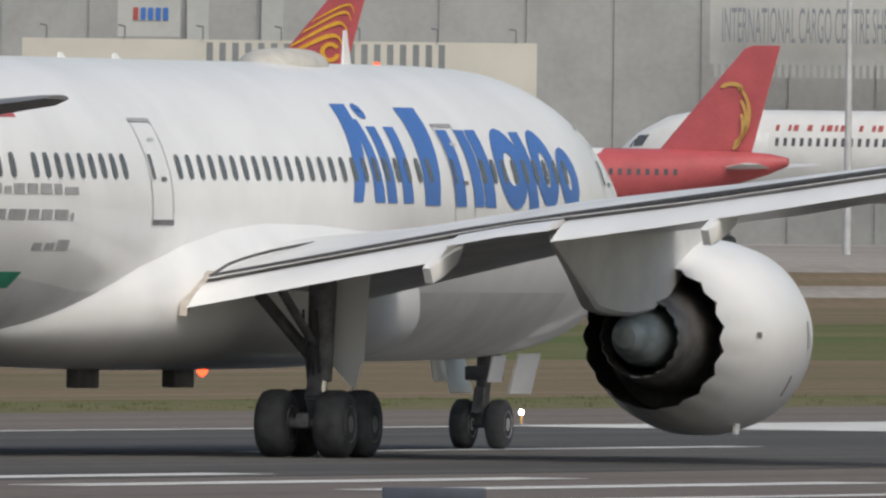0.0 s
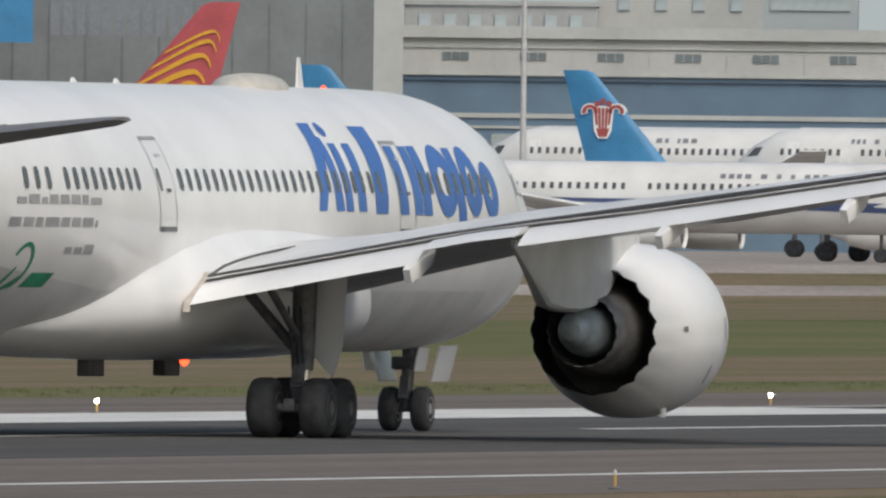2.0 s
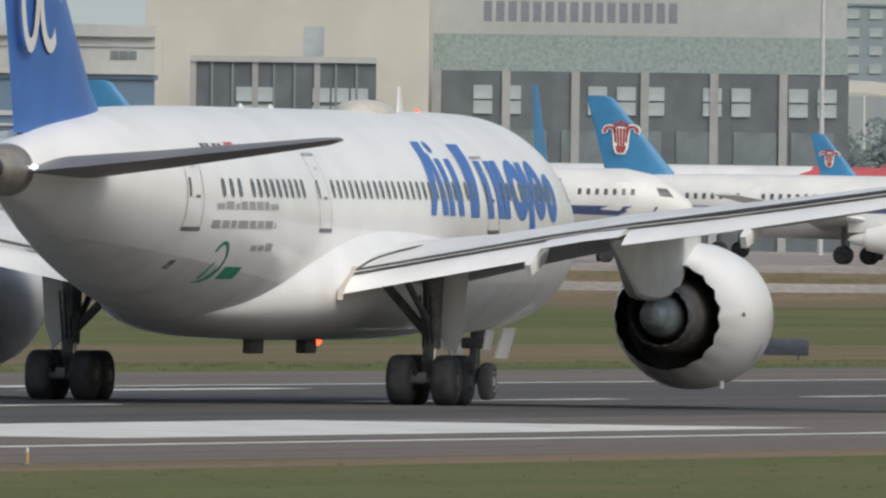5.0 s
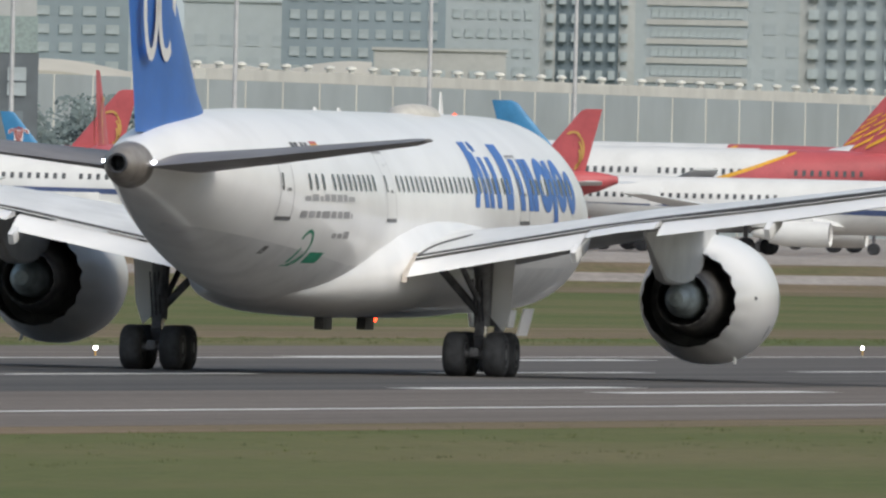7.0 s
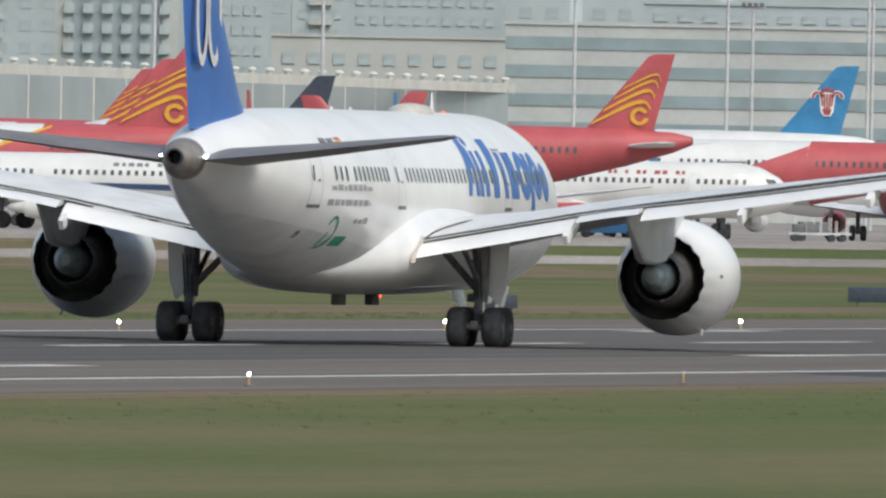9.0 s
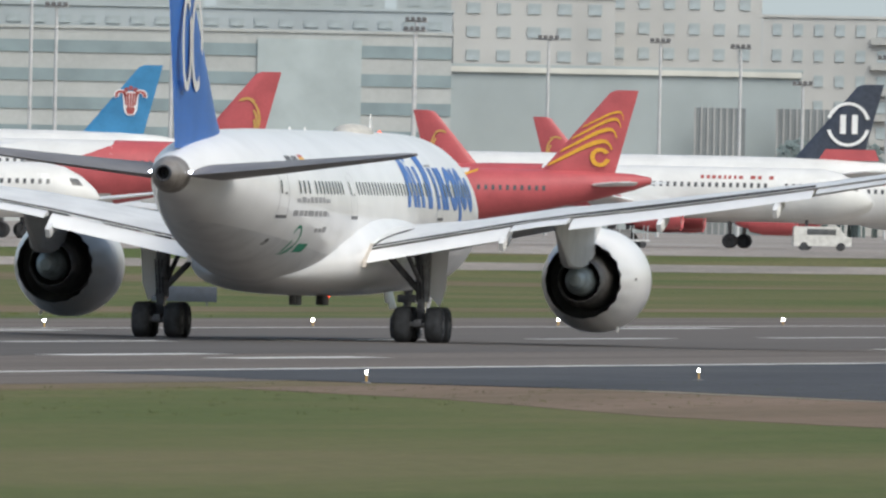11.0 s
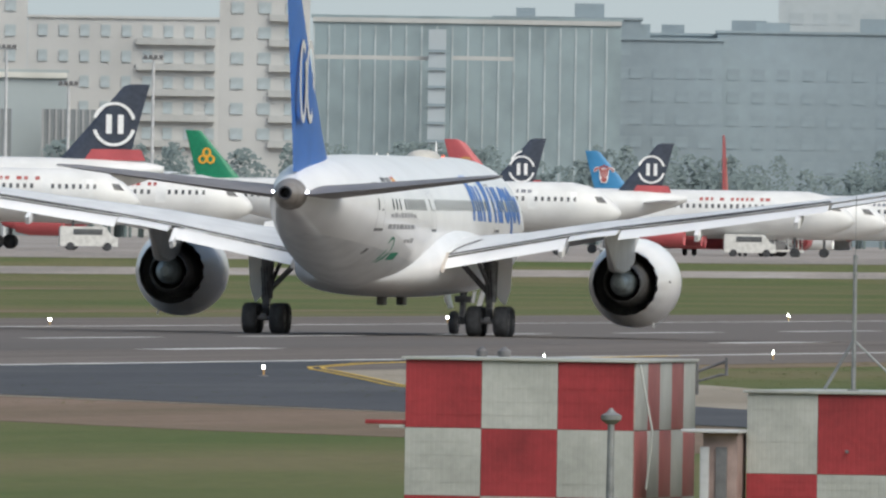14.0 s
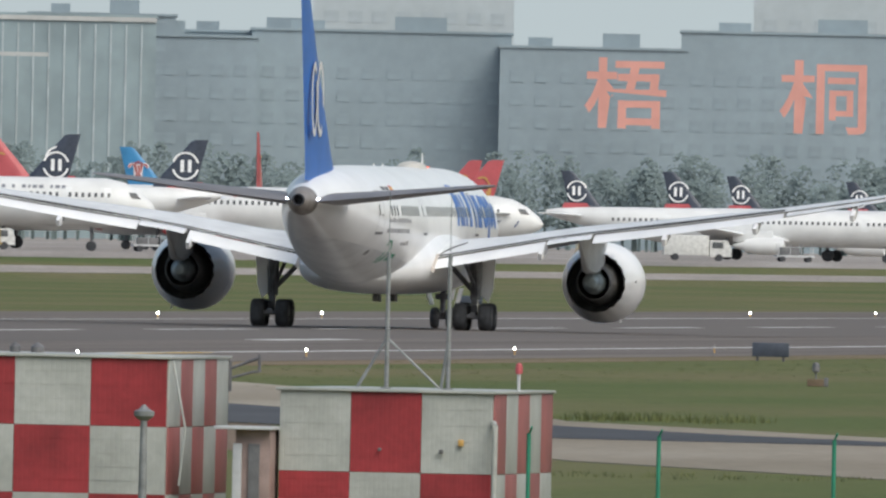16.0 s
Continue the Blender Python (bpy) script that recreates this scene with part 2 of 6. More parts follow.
def airliner_main():
    a = thing("airliner", Matrix(), "white wide-body jet with blue titles rolling along the runway", "airplane")
    rings = [hull_ring(*r) for r in BODY_FINE]
    part("fuselage", loft(rings), WHITE, a, "white glossy fuselage, its belly greyed for shade")
    # the underside's shade as a pale grey skin just proud of the hull
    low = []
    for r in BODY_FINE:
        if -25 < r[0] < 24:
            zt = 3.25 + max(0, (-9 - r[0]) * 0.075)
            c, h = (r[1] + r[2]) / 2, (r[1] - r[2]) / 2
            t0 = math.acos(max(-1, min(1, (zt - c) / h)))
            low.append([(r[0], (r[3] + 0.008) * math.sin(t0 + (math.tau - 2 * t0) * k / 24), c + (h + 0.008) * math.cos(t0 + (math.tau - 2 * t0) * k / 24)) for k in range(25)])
    part("belly", loft(low, cap=False, closed=False), BELLY_SHADE, a, "pale grey skin standing for the shade on the belly")
    # tail cone of bare metal with the dark exhaust of the small rear turbine
    c0 = BODY_FINE[-1]
    cz = (c0[1] + c0[2]) / 2
    cone = loft([hull_ring(c0[0] + 0.02, c0[1] + .004, c0[2] - .004, c0[3] + .004, 32), hull_ring(-29.8, cz + 0.62, cz - 0.58, 0.58, 32), hull_ring(-30.3, cz + 0.47, cz - 0.4, 0.42, 32), hull_ring(-30.6, cz + 0.33, cz - 0.25, 0.29, 32)], cap=False)
    tc = part("tail_cone", cone, CONE, a, "unpainted metal tail cone")
    part("exhaust", turned([(-30.6, 0.30), (-30.75, 0.29), (-30.75, 0.24), (-30.0, 0.2), (-30.0, 0.01)], 24, "X", (0, 0, cz + 0.04)), BLACK, tc, "round sooty exhaust pipe")
    # belly fairing around the wing roots
    # station, centre height, rise, drop, half width; fuller than an ellipse, with a shoulder over the wing root
    fair = [(14.5, 2.9, 0.9, 1.0, 2.1), (12.5, 2.95, 1.6, 1.16, 2.75), (10.5, 2.95, 2.1, 1.25, 3.1), (8.5, 2.95, 2.5, 1.28, 3.3), (5, 2.95, 2.6, 1.3, 3.38), (1.5, 2.95, 2.6, 1.3, 3.4), (-1, 2.95, 2.4, 1.3, 3.38),
            (-3.5, 2.95, 1.95, 1.27, 3.3), (-6, 2.9, 1.4, 1.18, 3.03), (-8.5, 2.8, 0.85, 0.95, 2.32), (-10.5, 2.55, 0.45, 0.5, 1.68), (-12.5, 2.55, 0.25, 0.2, 0.9)]
    xs = np.array([f[0] for f in fair][::-1])
    rings = []
    for x in np.linspace(14.5, -12.5, 46):
        zc, up, dn, wd = (float(np.interp(x, xs, [f[k] for f in fair][::-1])) for k in (1, 2, 3, 4))
        ring = []
        for k in range(56):
            c, sn = math.cos(math.tau * k / 56), math.sin(math.tau * k / 56)
            ring.append((float(x), wd * math.copysign(abs(sn) ** 0.82, sn), zc + (up if c > 0 else dn) * math.copysign(abs(c) ** 0.82, c)))
        rings.append(ring)
    part("belly_fairing", loft(rings), WHITE, a, "white belly fairing")
    for s in (1, -1):
        w = part("wing", loft([foil((r[1], -s * r[0], r[3]), (r[2], -s * r[0], r[4]), r[5]) for r in WINGS]), WING, a, "pale grey swept wing bent upward")
        part("flap", flap_panel(3.35, 8.6, 1.6, 1.55, 20, s), WHITE, w, "white inboard flap lowered a little")
        part("flaperon", flap_panel(8.75, 10.9, 1.5, 1.45, 10, s), WHITE, w)
        part("flap", flap_panel(11.0, 20.4, 1.5, 1.15, 18.5, s), WHITE, w, "white outboard flap lowered a little")
        part("aileron", flap_panel(20.55, 26.2, 1.0, 0.7, 14, s), WING, w)
        # dark slot between the wing's edge and the flaps
        bm = None
        for y0, y1 in ((3.35, 8.7), (8.7, 10.95), (10.95, 20.4)):
            p, q = wing_at(y0), wing_at(y1)
            bm = tube((p[2] + 0.22, -s * y0, p[4] + 0.05), (q[2] + 0.22, -s * y1, q[4] + 0.05), 0.06, n=8, bm=bm)
        part("flap_slot", bm, SEAM, w, "dark slot ahead of the flaps")
        q0, q1 = wing_at(3.4), wing_at(6.3)
        seam = None
        pts = [Vector((q0[2] + 0.3, -s * 3.38, q0[4] + 0.1))]
        for k in range(1, 7):
            u = k / 6
            pts.append(Vector((q0[2] + 0.3 + 1.5 * u + 2.2 * u * u, -s * (3.38 + 0.9 * u ** 0.8), q0[4] + 0.12 + 0.62 * u ** 0.7)))
        for p0, p1 in zip(pts, pts[1:]):
            seam = tube(p0, p1, 0.03, n=6, bm=seam)
        part("root_seam", seam, SEAM, w, "dark seam along the wing root")
        part("flap_end", loft([[(q0[2] + 0.45, -s * y1, q0[4] + 0.16), (q0[2] + 0.1, -s * y1, q0[4] + 0.02), (q0[2] - 1.3, -s * y1, q0[4] - 0.72), (q0[2] - 1.22, -s * y1, q0[4] - 0.5)] for y1 in (3.2, 3.36)]), paint("worn_beige_flap_end", (0.5, 0.45, 0.4), 0.5, vary=0.1), w, "worn beige flap end plate")
        for y, ln in ((8.5, 2.6), (14.6, 2.6), (19.1, 2.4), (23.9, 1.9)):
            q = wing_at(y)
            side = [(0.5, -0.16), (-0.9, -0.38), (-1.5, -0.56), (-1.72, -0.66), (-1.5, -0.95), (-1.15, -0.90), (0.1, -0.55)]
            k = ln / 2.6
            rr = [[(q[2] + (-0.5 + (u + 0.5) * f) * k, -s * y + yy, q[4] - 0.55 + (v + 0.55) * f) for u, v in side] for yy, f in ((-0.13, 0.8), (-0.08, 1.0), (0.08, 1.0), (0.13, 0.8))]
            part("flap_track_fairing", loft(rr), WHITE, w)
        engine(a, s)
        main_gear(a, s)
        st = [foil((-23.6, -s * 0.7, 6.0), (-29.6, -s * 0.7, 6.0), 0.05), foil((-26.2, -s * 4.0, 6.35), (-30.9, -s * 4.0, 6.35), 0.046), foil((-30.4, -s * 8.85, 6.92), (-32.7, -s * 8.85, 6.92), 0.042), foil((-31.8, -s * 9.5, 7.0), (-33.2, -s * 9.5, 7.0), 0.03)]
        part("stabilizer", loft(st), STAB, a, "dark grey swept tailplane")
    # fin
    fin = []
    for z, le, te, t in ((7.0, -18.6, -28.3, 0.05), (8.2, -20.6, -28.7, 0.05), (12.0, -25.2, -30.3, 0.05), (16.3, -29.8, -32.2, 0.048), (17.0, -31.0, -32.6, 0.03)):
        ring = foil((le, 0, 0), (te, 0, 0), t, camber=0)
        fin.append([(p.x, p.z, z) for p in ring])
    fn = part("fin", loft(fin), BLUE, a, "blue vertical tail fin")
    # plain looped emblem on the fin's flank, one loop and one hook
    fy = lambda x, z, off: -(0.29 - 0.02 * (z - 10) + off)
    part("tail_emblem", decal(ring_strips(-25.9, 10.85, 1.25, 1.8, 0.46, 24), 0.03, None, fy, 1, 1), WHITE, fn, "white looped emblem")
    part("tail_emblem", decal(ring_strips(-28.05, 10.85, 1.1, 1.8, 0.46, 20, -5.4, 0.6), 0.03, None, fy, 1, 1), WHITE, fn, "white looped emblem")
    # dome and blade aerials on the crown
    dome = [(13.3, 0.15, 0.1), (13.1, 0.7, 0.62), (12.8, 0.95, 0.95), (11.6, 1, 1), (10.6, 0.9, 0.9), (10.1, 0.6, 0.5), (9.8, 0.1, 0.1)]
    rings = [[(x, 0.66 * k * math.sin(t), 7.74 + 0.36 * k2 * max(-0.1, math.cos(t))) for t in [math.tau * i / 24 for i in range(24)]] for x, k, k2 in dome]
    part("antenna_dome", loft(rings), paint("beige_dome_plastic", (0.55, 0.53, 0.48), 0.5, vary=0.06), a, "beige antenna dome on the crown")
    for x, h in ((16.2, 0.7), (1.0, 0.12), (-2.5, 0.12)):
        part("blade_antenna", loft([[(x, 0.03, 7.76), (x - 0.5, 0.03, 7.76), (x - 0.5, -0.03, 7.76), (x, -0.03, 7.76)], [(x - 0.3, 0.015, 7.78 + h), (x - 0.48, 0.015, 7.78 + h), (x - 0.48, -0.015, 7.78 + h), (x - 0.3, -0.015, 7.78 + h)]]), WHITE, a)
    # belly aerials
    for x in (-1.6, 4.6):
        part("belly_antenna", block((1.3, 0.28, 0.4), (x, -0.2, 1.5), 0.04), DARKGREY, a, "dark belly mast")
    part("beacon", turned([(0, 0.11), (-0.08, 0.10), (-0.14, 0.05), (-0.16, 0.01)], 14, "Z", (6.8, 0, 1.67)), glow("red_beacon_glow", (1.0, 0.06, 0.02), 5), a, "glowing red beacon")
    part("beacon", turned([(0, 0.08), (0.05, 0.075), (0.09, 0.04), (0.1, 0.01)], 14, "Z", (18.0, 0, 7.76)), glow("amber_beacon_glow", (1.0, 0.12, 0.04), 1.2), a, "glowing red beacon")
    for s in (1, -1):
        part("tail_light", turned([(0, 0.09), (-0.06, 0.07), (-0.09, 0.01)], 12, "X", (-29.05, -s * 0.74, cz + 0.05)), glow("tail_light_glow", (0.8, 0.85, 1.0), 14), a, "white tail light")
    cabin(a)
    nose_gear(a)
    # the airframe leans a little to the right on its springing gear
    lean = pose(0, 0, 0, 0.6, 0, 0)
    for ob in a.children:
        if "gear" not in ob.name:
            ob.matrix_local = lean @ ob.matrix_basis
    return a


def cabin(a):
    """Doors, windows and painted titles on the right flank."""
    for x0, n, step in ((-15.37, 3, 0.76), (-12.6, 9, 0.67), (-3.73, 24, 0.72), (16.5, 9, 0.72)):
        for k in range(n):
            x = x0 + k * step
            w = [(x - 0.09, 5.46), (x + 0.09, 5.46), (x + 0.14, 5.56), (x - 0.14, 5.56)]
            mid = [(x - 0.14, 5.56), (x + 0.14, 5.56), (x + 0.14, 5.84), (x - 0.14, 5.84)]
            top = [(x - 0.14, 5.84), (x + 0.14, 5.84), (x + 0.09, 5.94), (x - 0.09, 5.94)]
            part("window", decal([w, mid, top], 0.022, nx=1, nz=2), GLASS, a)
    seam = paint("grey_door_seam", (0.36, 0.36, 0.37), 0.5)
    for x in (-17.85, -5.05, 14.95, 26.2):
        z0, z1, hw, fr = 4.6, 6.64, 0.68, 0.04
        bm = bmesh.new()
        decal([box_strip(x - hw, z0, x - hw + fr, z1), box_strip(x + hw - fr, z0, x + hw, z1)], 0.016, bm, nx=1, nz=8)
        decal([box_strip(x - hw, z0, x + hw, z0 + fr), box_strip(x - hw, z1 - fr, x + hw, z1)], 0.016, bm)
        d = part("door", bm, seam, a, "cabin door outlined by a grey seam")
        part("sill", decal([box_strip(x - hw, z0 - 0.05, x + hw, z0 + 0.06)], 0.02), DARKGREY, d, "dark door sill")
        part("lintel", decal([box_strip(x - hw, z1 - 0.07, x + hw, z1)], 0.02), seam, d)
        part("door_window", decal([box_strip(x - 0.5, 5.45, x - 0.34, 5.94)], 0.024, nx=1), GLASS, d)
        part("door_handle", decal([box_strip(x + 0.02, 5.42, x + 0.35, 5.5)], 0.024, nx=1), DARKGREY, d)
        part("door_mark", decal([box_strip(x - 0.1, 6.2, x + 0.3, 6.26)], 0.02, nx=1), GREY, d)
    # blue titles as plain bars and rings
    bar = lambda x0, x1, z0, z1, w, w2=None: [(x0, z0), (x0 + w, z0), (x1 + (w2 or w), z1), (x1, z1)]
    marks = [[bar(7.44, 8.5, 5.05, 7.0, 0.62, 1.0)], [bar(8.9, 9.0, 5.05, 6.7, 0.66, 0.5)], [bar(9.75, 9.8, 5.04, 6.56, 0.6)],
             [bar(10.8, 10.95, 5.04, 6.56, 0.66)], [bar(12.25, 12.6, 5.0, 6.95, 1.0, 1.4)], ring_strips(10.05, 6.86, 0.3, 0.16, 0.29, 10), [bar(14.35, 14.4, 4.98, 6.52, 0.7)], [bar(15.6, 15.6, 4.98, 6.52, 0.66)],
             [bar(16.35, 16.35, 4.97, 6.53, 0.7)], ring_strips(18.45, 5.75, 0.98, 0.82, 0.6, 20), [bar(19.35, 19.3, 4.42, 6.5, 0.66)], ring_strips(20.85, 5.75, 0.8, 0.8, 0.55, 20),
             ring_strips(22.45, 5.55, 0.72, 0.66, 0.55, 16)]
    for m in marks:
        part("title_mark", decal(m, 0.018, nx=2, nz=6 if len(m) == 1 else 1), BLUE, a, "blue painted title")
    # unreadable grey lines, a green emblem, the flag and registration bars on the rear flank
    for x0, x1, z in ((-16.0, -10.2, 5.22), (-16.3, -10.6, 4.72), (-12.5, -10.6, 4.13)):
        x = x0
        while x < x1:
            ln = random.uniform(0.35, 0.9)
            part("lettering_bar", decal([box_strip(x, z - 0.08, min(x1, x + ln), z + 0.06 + random.choice((0, 0.06)))], 0.016, nx=2, nz=1), seam, a)
            x += ln + 0.16
    part("green_emblem", decal(ring_strips(-14.75, 3.75, 0.62, 0.55, 0.13, 16, -1.2, 2.6), 0.016, nx=1, nz=1), PALEGREEN, a, "teal green painted emblem")
    part("green_emblem", decal([bar(-15.3, -14.9, 3.2, 3.75, 0.28, 0.1), bar(-15.0, -14.4, 3.2, 3.55, 0.3, 0.1)], 0.016, nx=1, nz=3), PALEGREEN, a, "teal green painted emblem")
    part("green_emblem", decal([bar(-14.0, -13.8, 3.3, 3.62, 1.3)], 0.016), PALEGREEN, a, "teal green painted emblem")
    for k, (x0, x1) in enumerate(((-16.0, -15.6), (-15.5, -15.1), (-14.8, -14.4), (-14.3, -13.9))):
        part("registration_bar", decal([box_strip(x0, 6.66, x1, 6.84)], 0.016, nx=1, nz=1), DARKGREY, a)
    part("flag", decal([box_strip(-13.5, 6.62, -12.6, 6.88)], 0.016, nx=2, nz=2), RED, a, "small red and yellow flag")
    part("flag", decal([box_strip(-13.5, 6.7, -12.6, 6.8)], 0.02, nx=2, nz=2), GOLD, a)
    part("service_hatch", decal([box_strip(-17.8, 3.55, -17.45, 3.78)], 0.016, nx=1, nz=2), DARKGREY, a)


def engine(a, s):
    """A nacelle with a scalloped rear edge, core nozzle, plug and pylon."""
    y, z = -s * 9.98, 2.52
    e = empty_part("engine", a)
    e.location = (1.35, y, z)
    n = 108
    rings = []
    for x, r in ((8.6, 1.48), (8.78, 1.58), (8.7, 1.72), (8.2, 1.85), (7.2, 1.95), (6.0, 1.94), (5.0, 1.80), (4.2, 1.61)):
        rings.append([(x, r * math.sin(math.tau * k / n), r * math.cos(math.tau * k / n)) for k in range(n)])
    edge = []
    for k in range(n):
        ph = (k / n * 18) % 1
        x = 3.62 - 0.34 * (1 - abs(2 * ph - 1)) ** 0.7
        r = 1.43 - 0.02 * (1 - abs(2 * ph - 1))
        edge.append((x, r * math.sin(math.tau * k / n), r * math.cos(math.tau * k / n)))
    rings.append(edge)
    cowl = part("cowl", loft(rings, cap=False), WHITE, e, "white engine cowl")
    inner = [[(x - 0.005, yy * 0.985, zz * 0.985) for x, yy, zz in edge]]
    for x, r in ((4.3, 1.47), (5.2, 1.5), (5.6, 0.3)):
        inner.append([(x, r * math.sin(math.tau * k / n), r * math.cos(math.tau * k / n)) for k in range(n)])
    part("chevron_lining", loft(inner, cap=False), LINING, cowl, "dark scalloped nozzle lining")
    part("intake_duct", turned([(8.6, 1.48), (7.6, 1.42), (6.6, 1.42), (6.6, 0.02)], 48), DARKGREY, cowl)
    edge2 = []
    for k in range(72):
        ph = (k / 72 * 18) % 1
        x, r = 2.55 - 0.15 * (1 - abs(2 * ph - 1)), 0.80
        edge2.append((x, r * math.sin(math.tau * k / 72), r * math.cos(math.tau * k / 72)))
    core = [[(x, r * math.sin(math.tau * k / 72), r * math.cos(math.tau * k / 72)) for k in range(72)] for x, r in ((5.3, 1.12), (4.2, 1.06), (3.2, 0.92))] + [edge2]
    core += [[(x + 0.01, yy * 0.97, zz * 0.97) for x, yy, zz in edge2], [(3.2, 0.80 * math.sin(math.tau * k / 72), 0.80 * math.cos(math.tau * k / 72)) for k in range(72)]]
    part("core_nozzle", loft(core, cap=False), HOT, e, "heat-stained core nozzle")
    part("exhaust_plug", turned([(3.4, 0.60), (2.6, 0.56), (2.1, 0.46), (1.75, 0.34), (1.5, 0.22), (1.45, 0.01)], 40), PLUG, e, "dull grey exhaust plug")
    # pylon
    py = [(7.0, 1.85, 2.1, 0.08), (5.6, 1.70, 2.3, 0.26), (4.2, 1.2, 2.35, 0.36), (3.2, 0.78, 2.3, 0.40), (2.3, 0.5, 2.25, 0.34), (1.2, 0.42, 2.2, 0.30), (0.2, 0.44, 2.15, 0.25), (-0.9, 0.55, 2.1, 0.19), (-2.3, 1.25, 2.05, 0.12), (-3.6, 1.85, 2.0, 0.05)]
    rings = []
    for x, lo, hi, w in py:
        rings.append([(x, -w, lo + 0.08), (x, -w * 0.6, lo), (x, w * 0.6, lo), (x, w, lo + 0.08), (x, w, hi), (x, -w, hi)])
    part("pylon", loft(rings), WING, e, "pale grey pylon")
    q = -s
    part("service_mark", loft([[(x, q * r * math.cos(t), r * math.sin(t)) for t in (0.02, 0.05, 0.08)] for x, r in ((4.72, 1.76), (4.92, 1.80))], cap=False, closed=False), DARKGREY, cowl)
    part("service_mark", loft([[(x, q * r * math.cos(t), r * math.sin(t)) for t in (-0.1, 0.0, 0.1, 0.19)] for x, r in ((7.75, 1.912), (7.95, 1.892))], cap=False, closed=False), GREY, cowl)
    part("service_mark", loft([[(x, q * r * math.cos(t), r * math.sin(t)) for t in (-0.62, -0.5, -0.38)] for x, r in ((6.9, 1.956), (7.0, 1.956))], cap=False, closed=False), DARKGREY, cowl)
    part("drain_mast", loft([[(6.1, q * 0.9 - 0.03, -1.62), (6.5, q * 0.9 - 0.03, -1.62), (6.5, q * 0.9 + 0.03, -1.62), (6.1, q * 0.9 + 0.03, -1.62)], [(5.95, q * 0.95 - 0.02, -1.9), (6.2, q * 0.95 - 0.02, -1.9), (6.2, q * 0.95 + 0.02, -1.9), (5.95, q * 0.95 + 0.02, -1.9)]]), WHITE, cowl)


def main_gear(a, s):
    y = -s * 4.9
    g = empty_part("main_gear", a)
    g.location = (-1.0, 0, 0)
    for dx in (0.8, -0.8):
        for dy in (0.6, -0.6):
            wheel((dx, y + dy, 0.66), 0.67, 0.62, g, STRUT)
    part("truck_beam", block((2.2, 0.3, 0.3), (0, y, 0.72), 0.08), STRUT, g)
    part("axle", tube((0.9, y - 0.7, 0.66), (0.9, y + 0.7, 0.66), 0.11), STRUT, g)
    part("axle", tube((-0.9, y - 0.7, 0.66), (-0.9, y + 0.7, 0.66), 0.11), STRUT, g)
    bm = tube((0, y, 0.7), (0.05, y, 2.0), 0.17)
    part("piston", bm, CHROME, g)
    part("leg", tube((0.03, y, 1.5), (0.25, y, 4.1), 0.25, 0.29), STRUT, g, "dark oily landing-gear leg")
    part("side_brace", tube((0.1, y, 1.75), (0.3, y + s * 1.35, 3.2), 0.12, bm=tube((0.1, y, 1.75), (1.6, y + s * 0.6, 3.7), 0.09)), STRUT, g)
    part("drag_brace", tube((0.1, y, 2.0), (-1.6, y + s * 0.5, 3.6), 0.09), STRUT, g)
    part("torque_link", block((0.1, 0.3, 0.75), m=pose(-0.28, y, 1.45, 0, 25, 0), bevel=0.03, bm=block((0.1, 0.3, 0.6), m=pose(-0.30, y, 1.0, 0, -35, 0), bevel=0.03)), STRUT, g)
    d = [(-0.22, 3.55), (-0.9, 3.55), (-0.8, 2.0), (-0.58, 1.33), (0.1, 2.05)]
    rings = [[(x + 0.12 * yy, y + s * yy, z) for yy, z in d] for x in (0.48, 0.54)]
    part("gear_door", loft(rings), WHITE, g, "white landing-gear door")
    for k in range(3):
        yy = y + 0.12 * (k - 1)
        part("hose", tube((-0.2, yy, 1.0), (-0.28 - 0.05 * k, yy + 0.1, 2.9), 0.025, n=6), TYRE, g)


def nose_gear(a):
    x = 25.75
    g = empty_part("nose_gear", a)
    for dy in (0.38, -0.38):
        wheel((x, dy, 0.51), 0.51, 0.38, g)
    part("axle", tube((x, -0.4, 0.51), (x, 0.4, 0.51), 0.08), STRUT, g)
    part("leg", tube((x, 0, 0.5), (x + 0.25, 0, 2.3), 0.13, 0.17), STRUT, g)
    part("drag_brace", tube((x + 0.1, 0, 1.2), (x + 1.4, 0, 2.2), 0.08), STRUT, g)
    part("torque_link", block((0.1, 0.22, 0.55), m=pose(x - 0.22, 0, 1.0, 0, 20, 0), bevel=0.02), STRUT, g)
    part("steering_box", block((0.35, 0.75, 0.3), (x + 0.15, 0, 1.55), 0.06), STRUT, g)
    for s in (1, -1):
        part("gear_door", block((1.5, 0.05, 0.85), m=pose(x + 0.6, -s * 0.72, 1.55, s * 14, 0, 0), bevel=0.015), WHITE, g, "white nose-gear door")
        part("gear_door", block((0.9, 0.05, 0.55), m=pose(x - 1.0, -s * 0.62, 1.65, s * 10, 0, 0), bevel=0.015), WHITE, g)
    part("landing_light", turned([(0, 0.1), (0.06, 0.09), (0.08, 0.01)], 12, "X", (x + 0.3, 0.0, 1.85)), RIM, g)


# ---- ground, runway and markings ----
def bank(x):
    """Where the airfield grass ends and the raised apron begins."""
    return float(np.interp(x, (1990, 2150, 2600, 4400, 4900), (500, 432, 400, 325, 305)))


def height(x, y):
    u = max(0.0, min(1.0, (y - bank(x) + 16) / 16))
    return 2.1 * u * u * (3 - 2 * u)


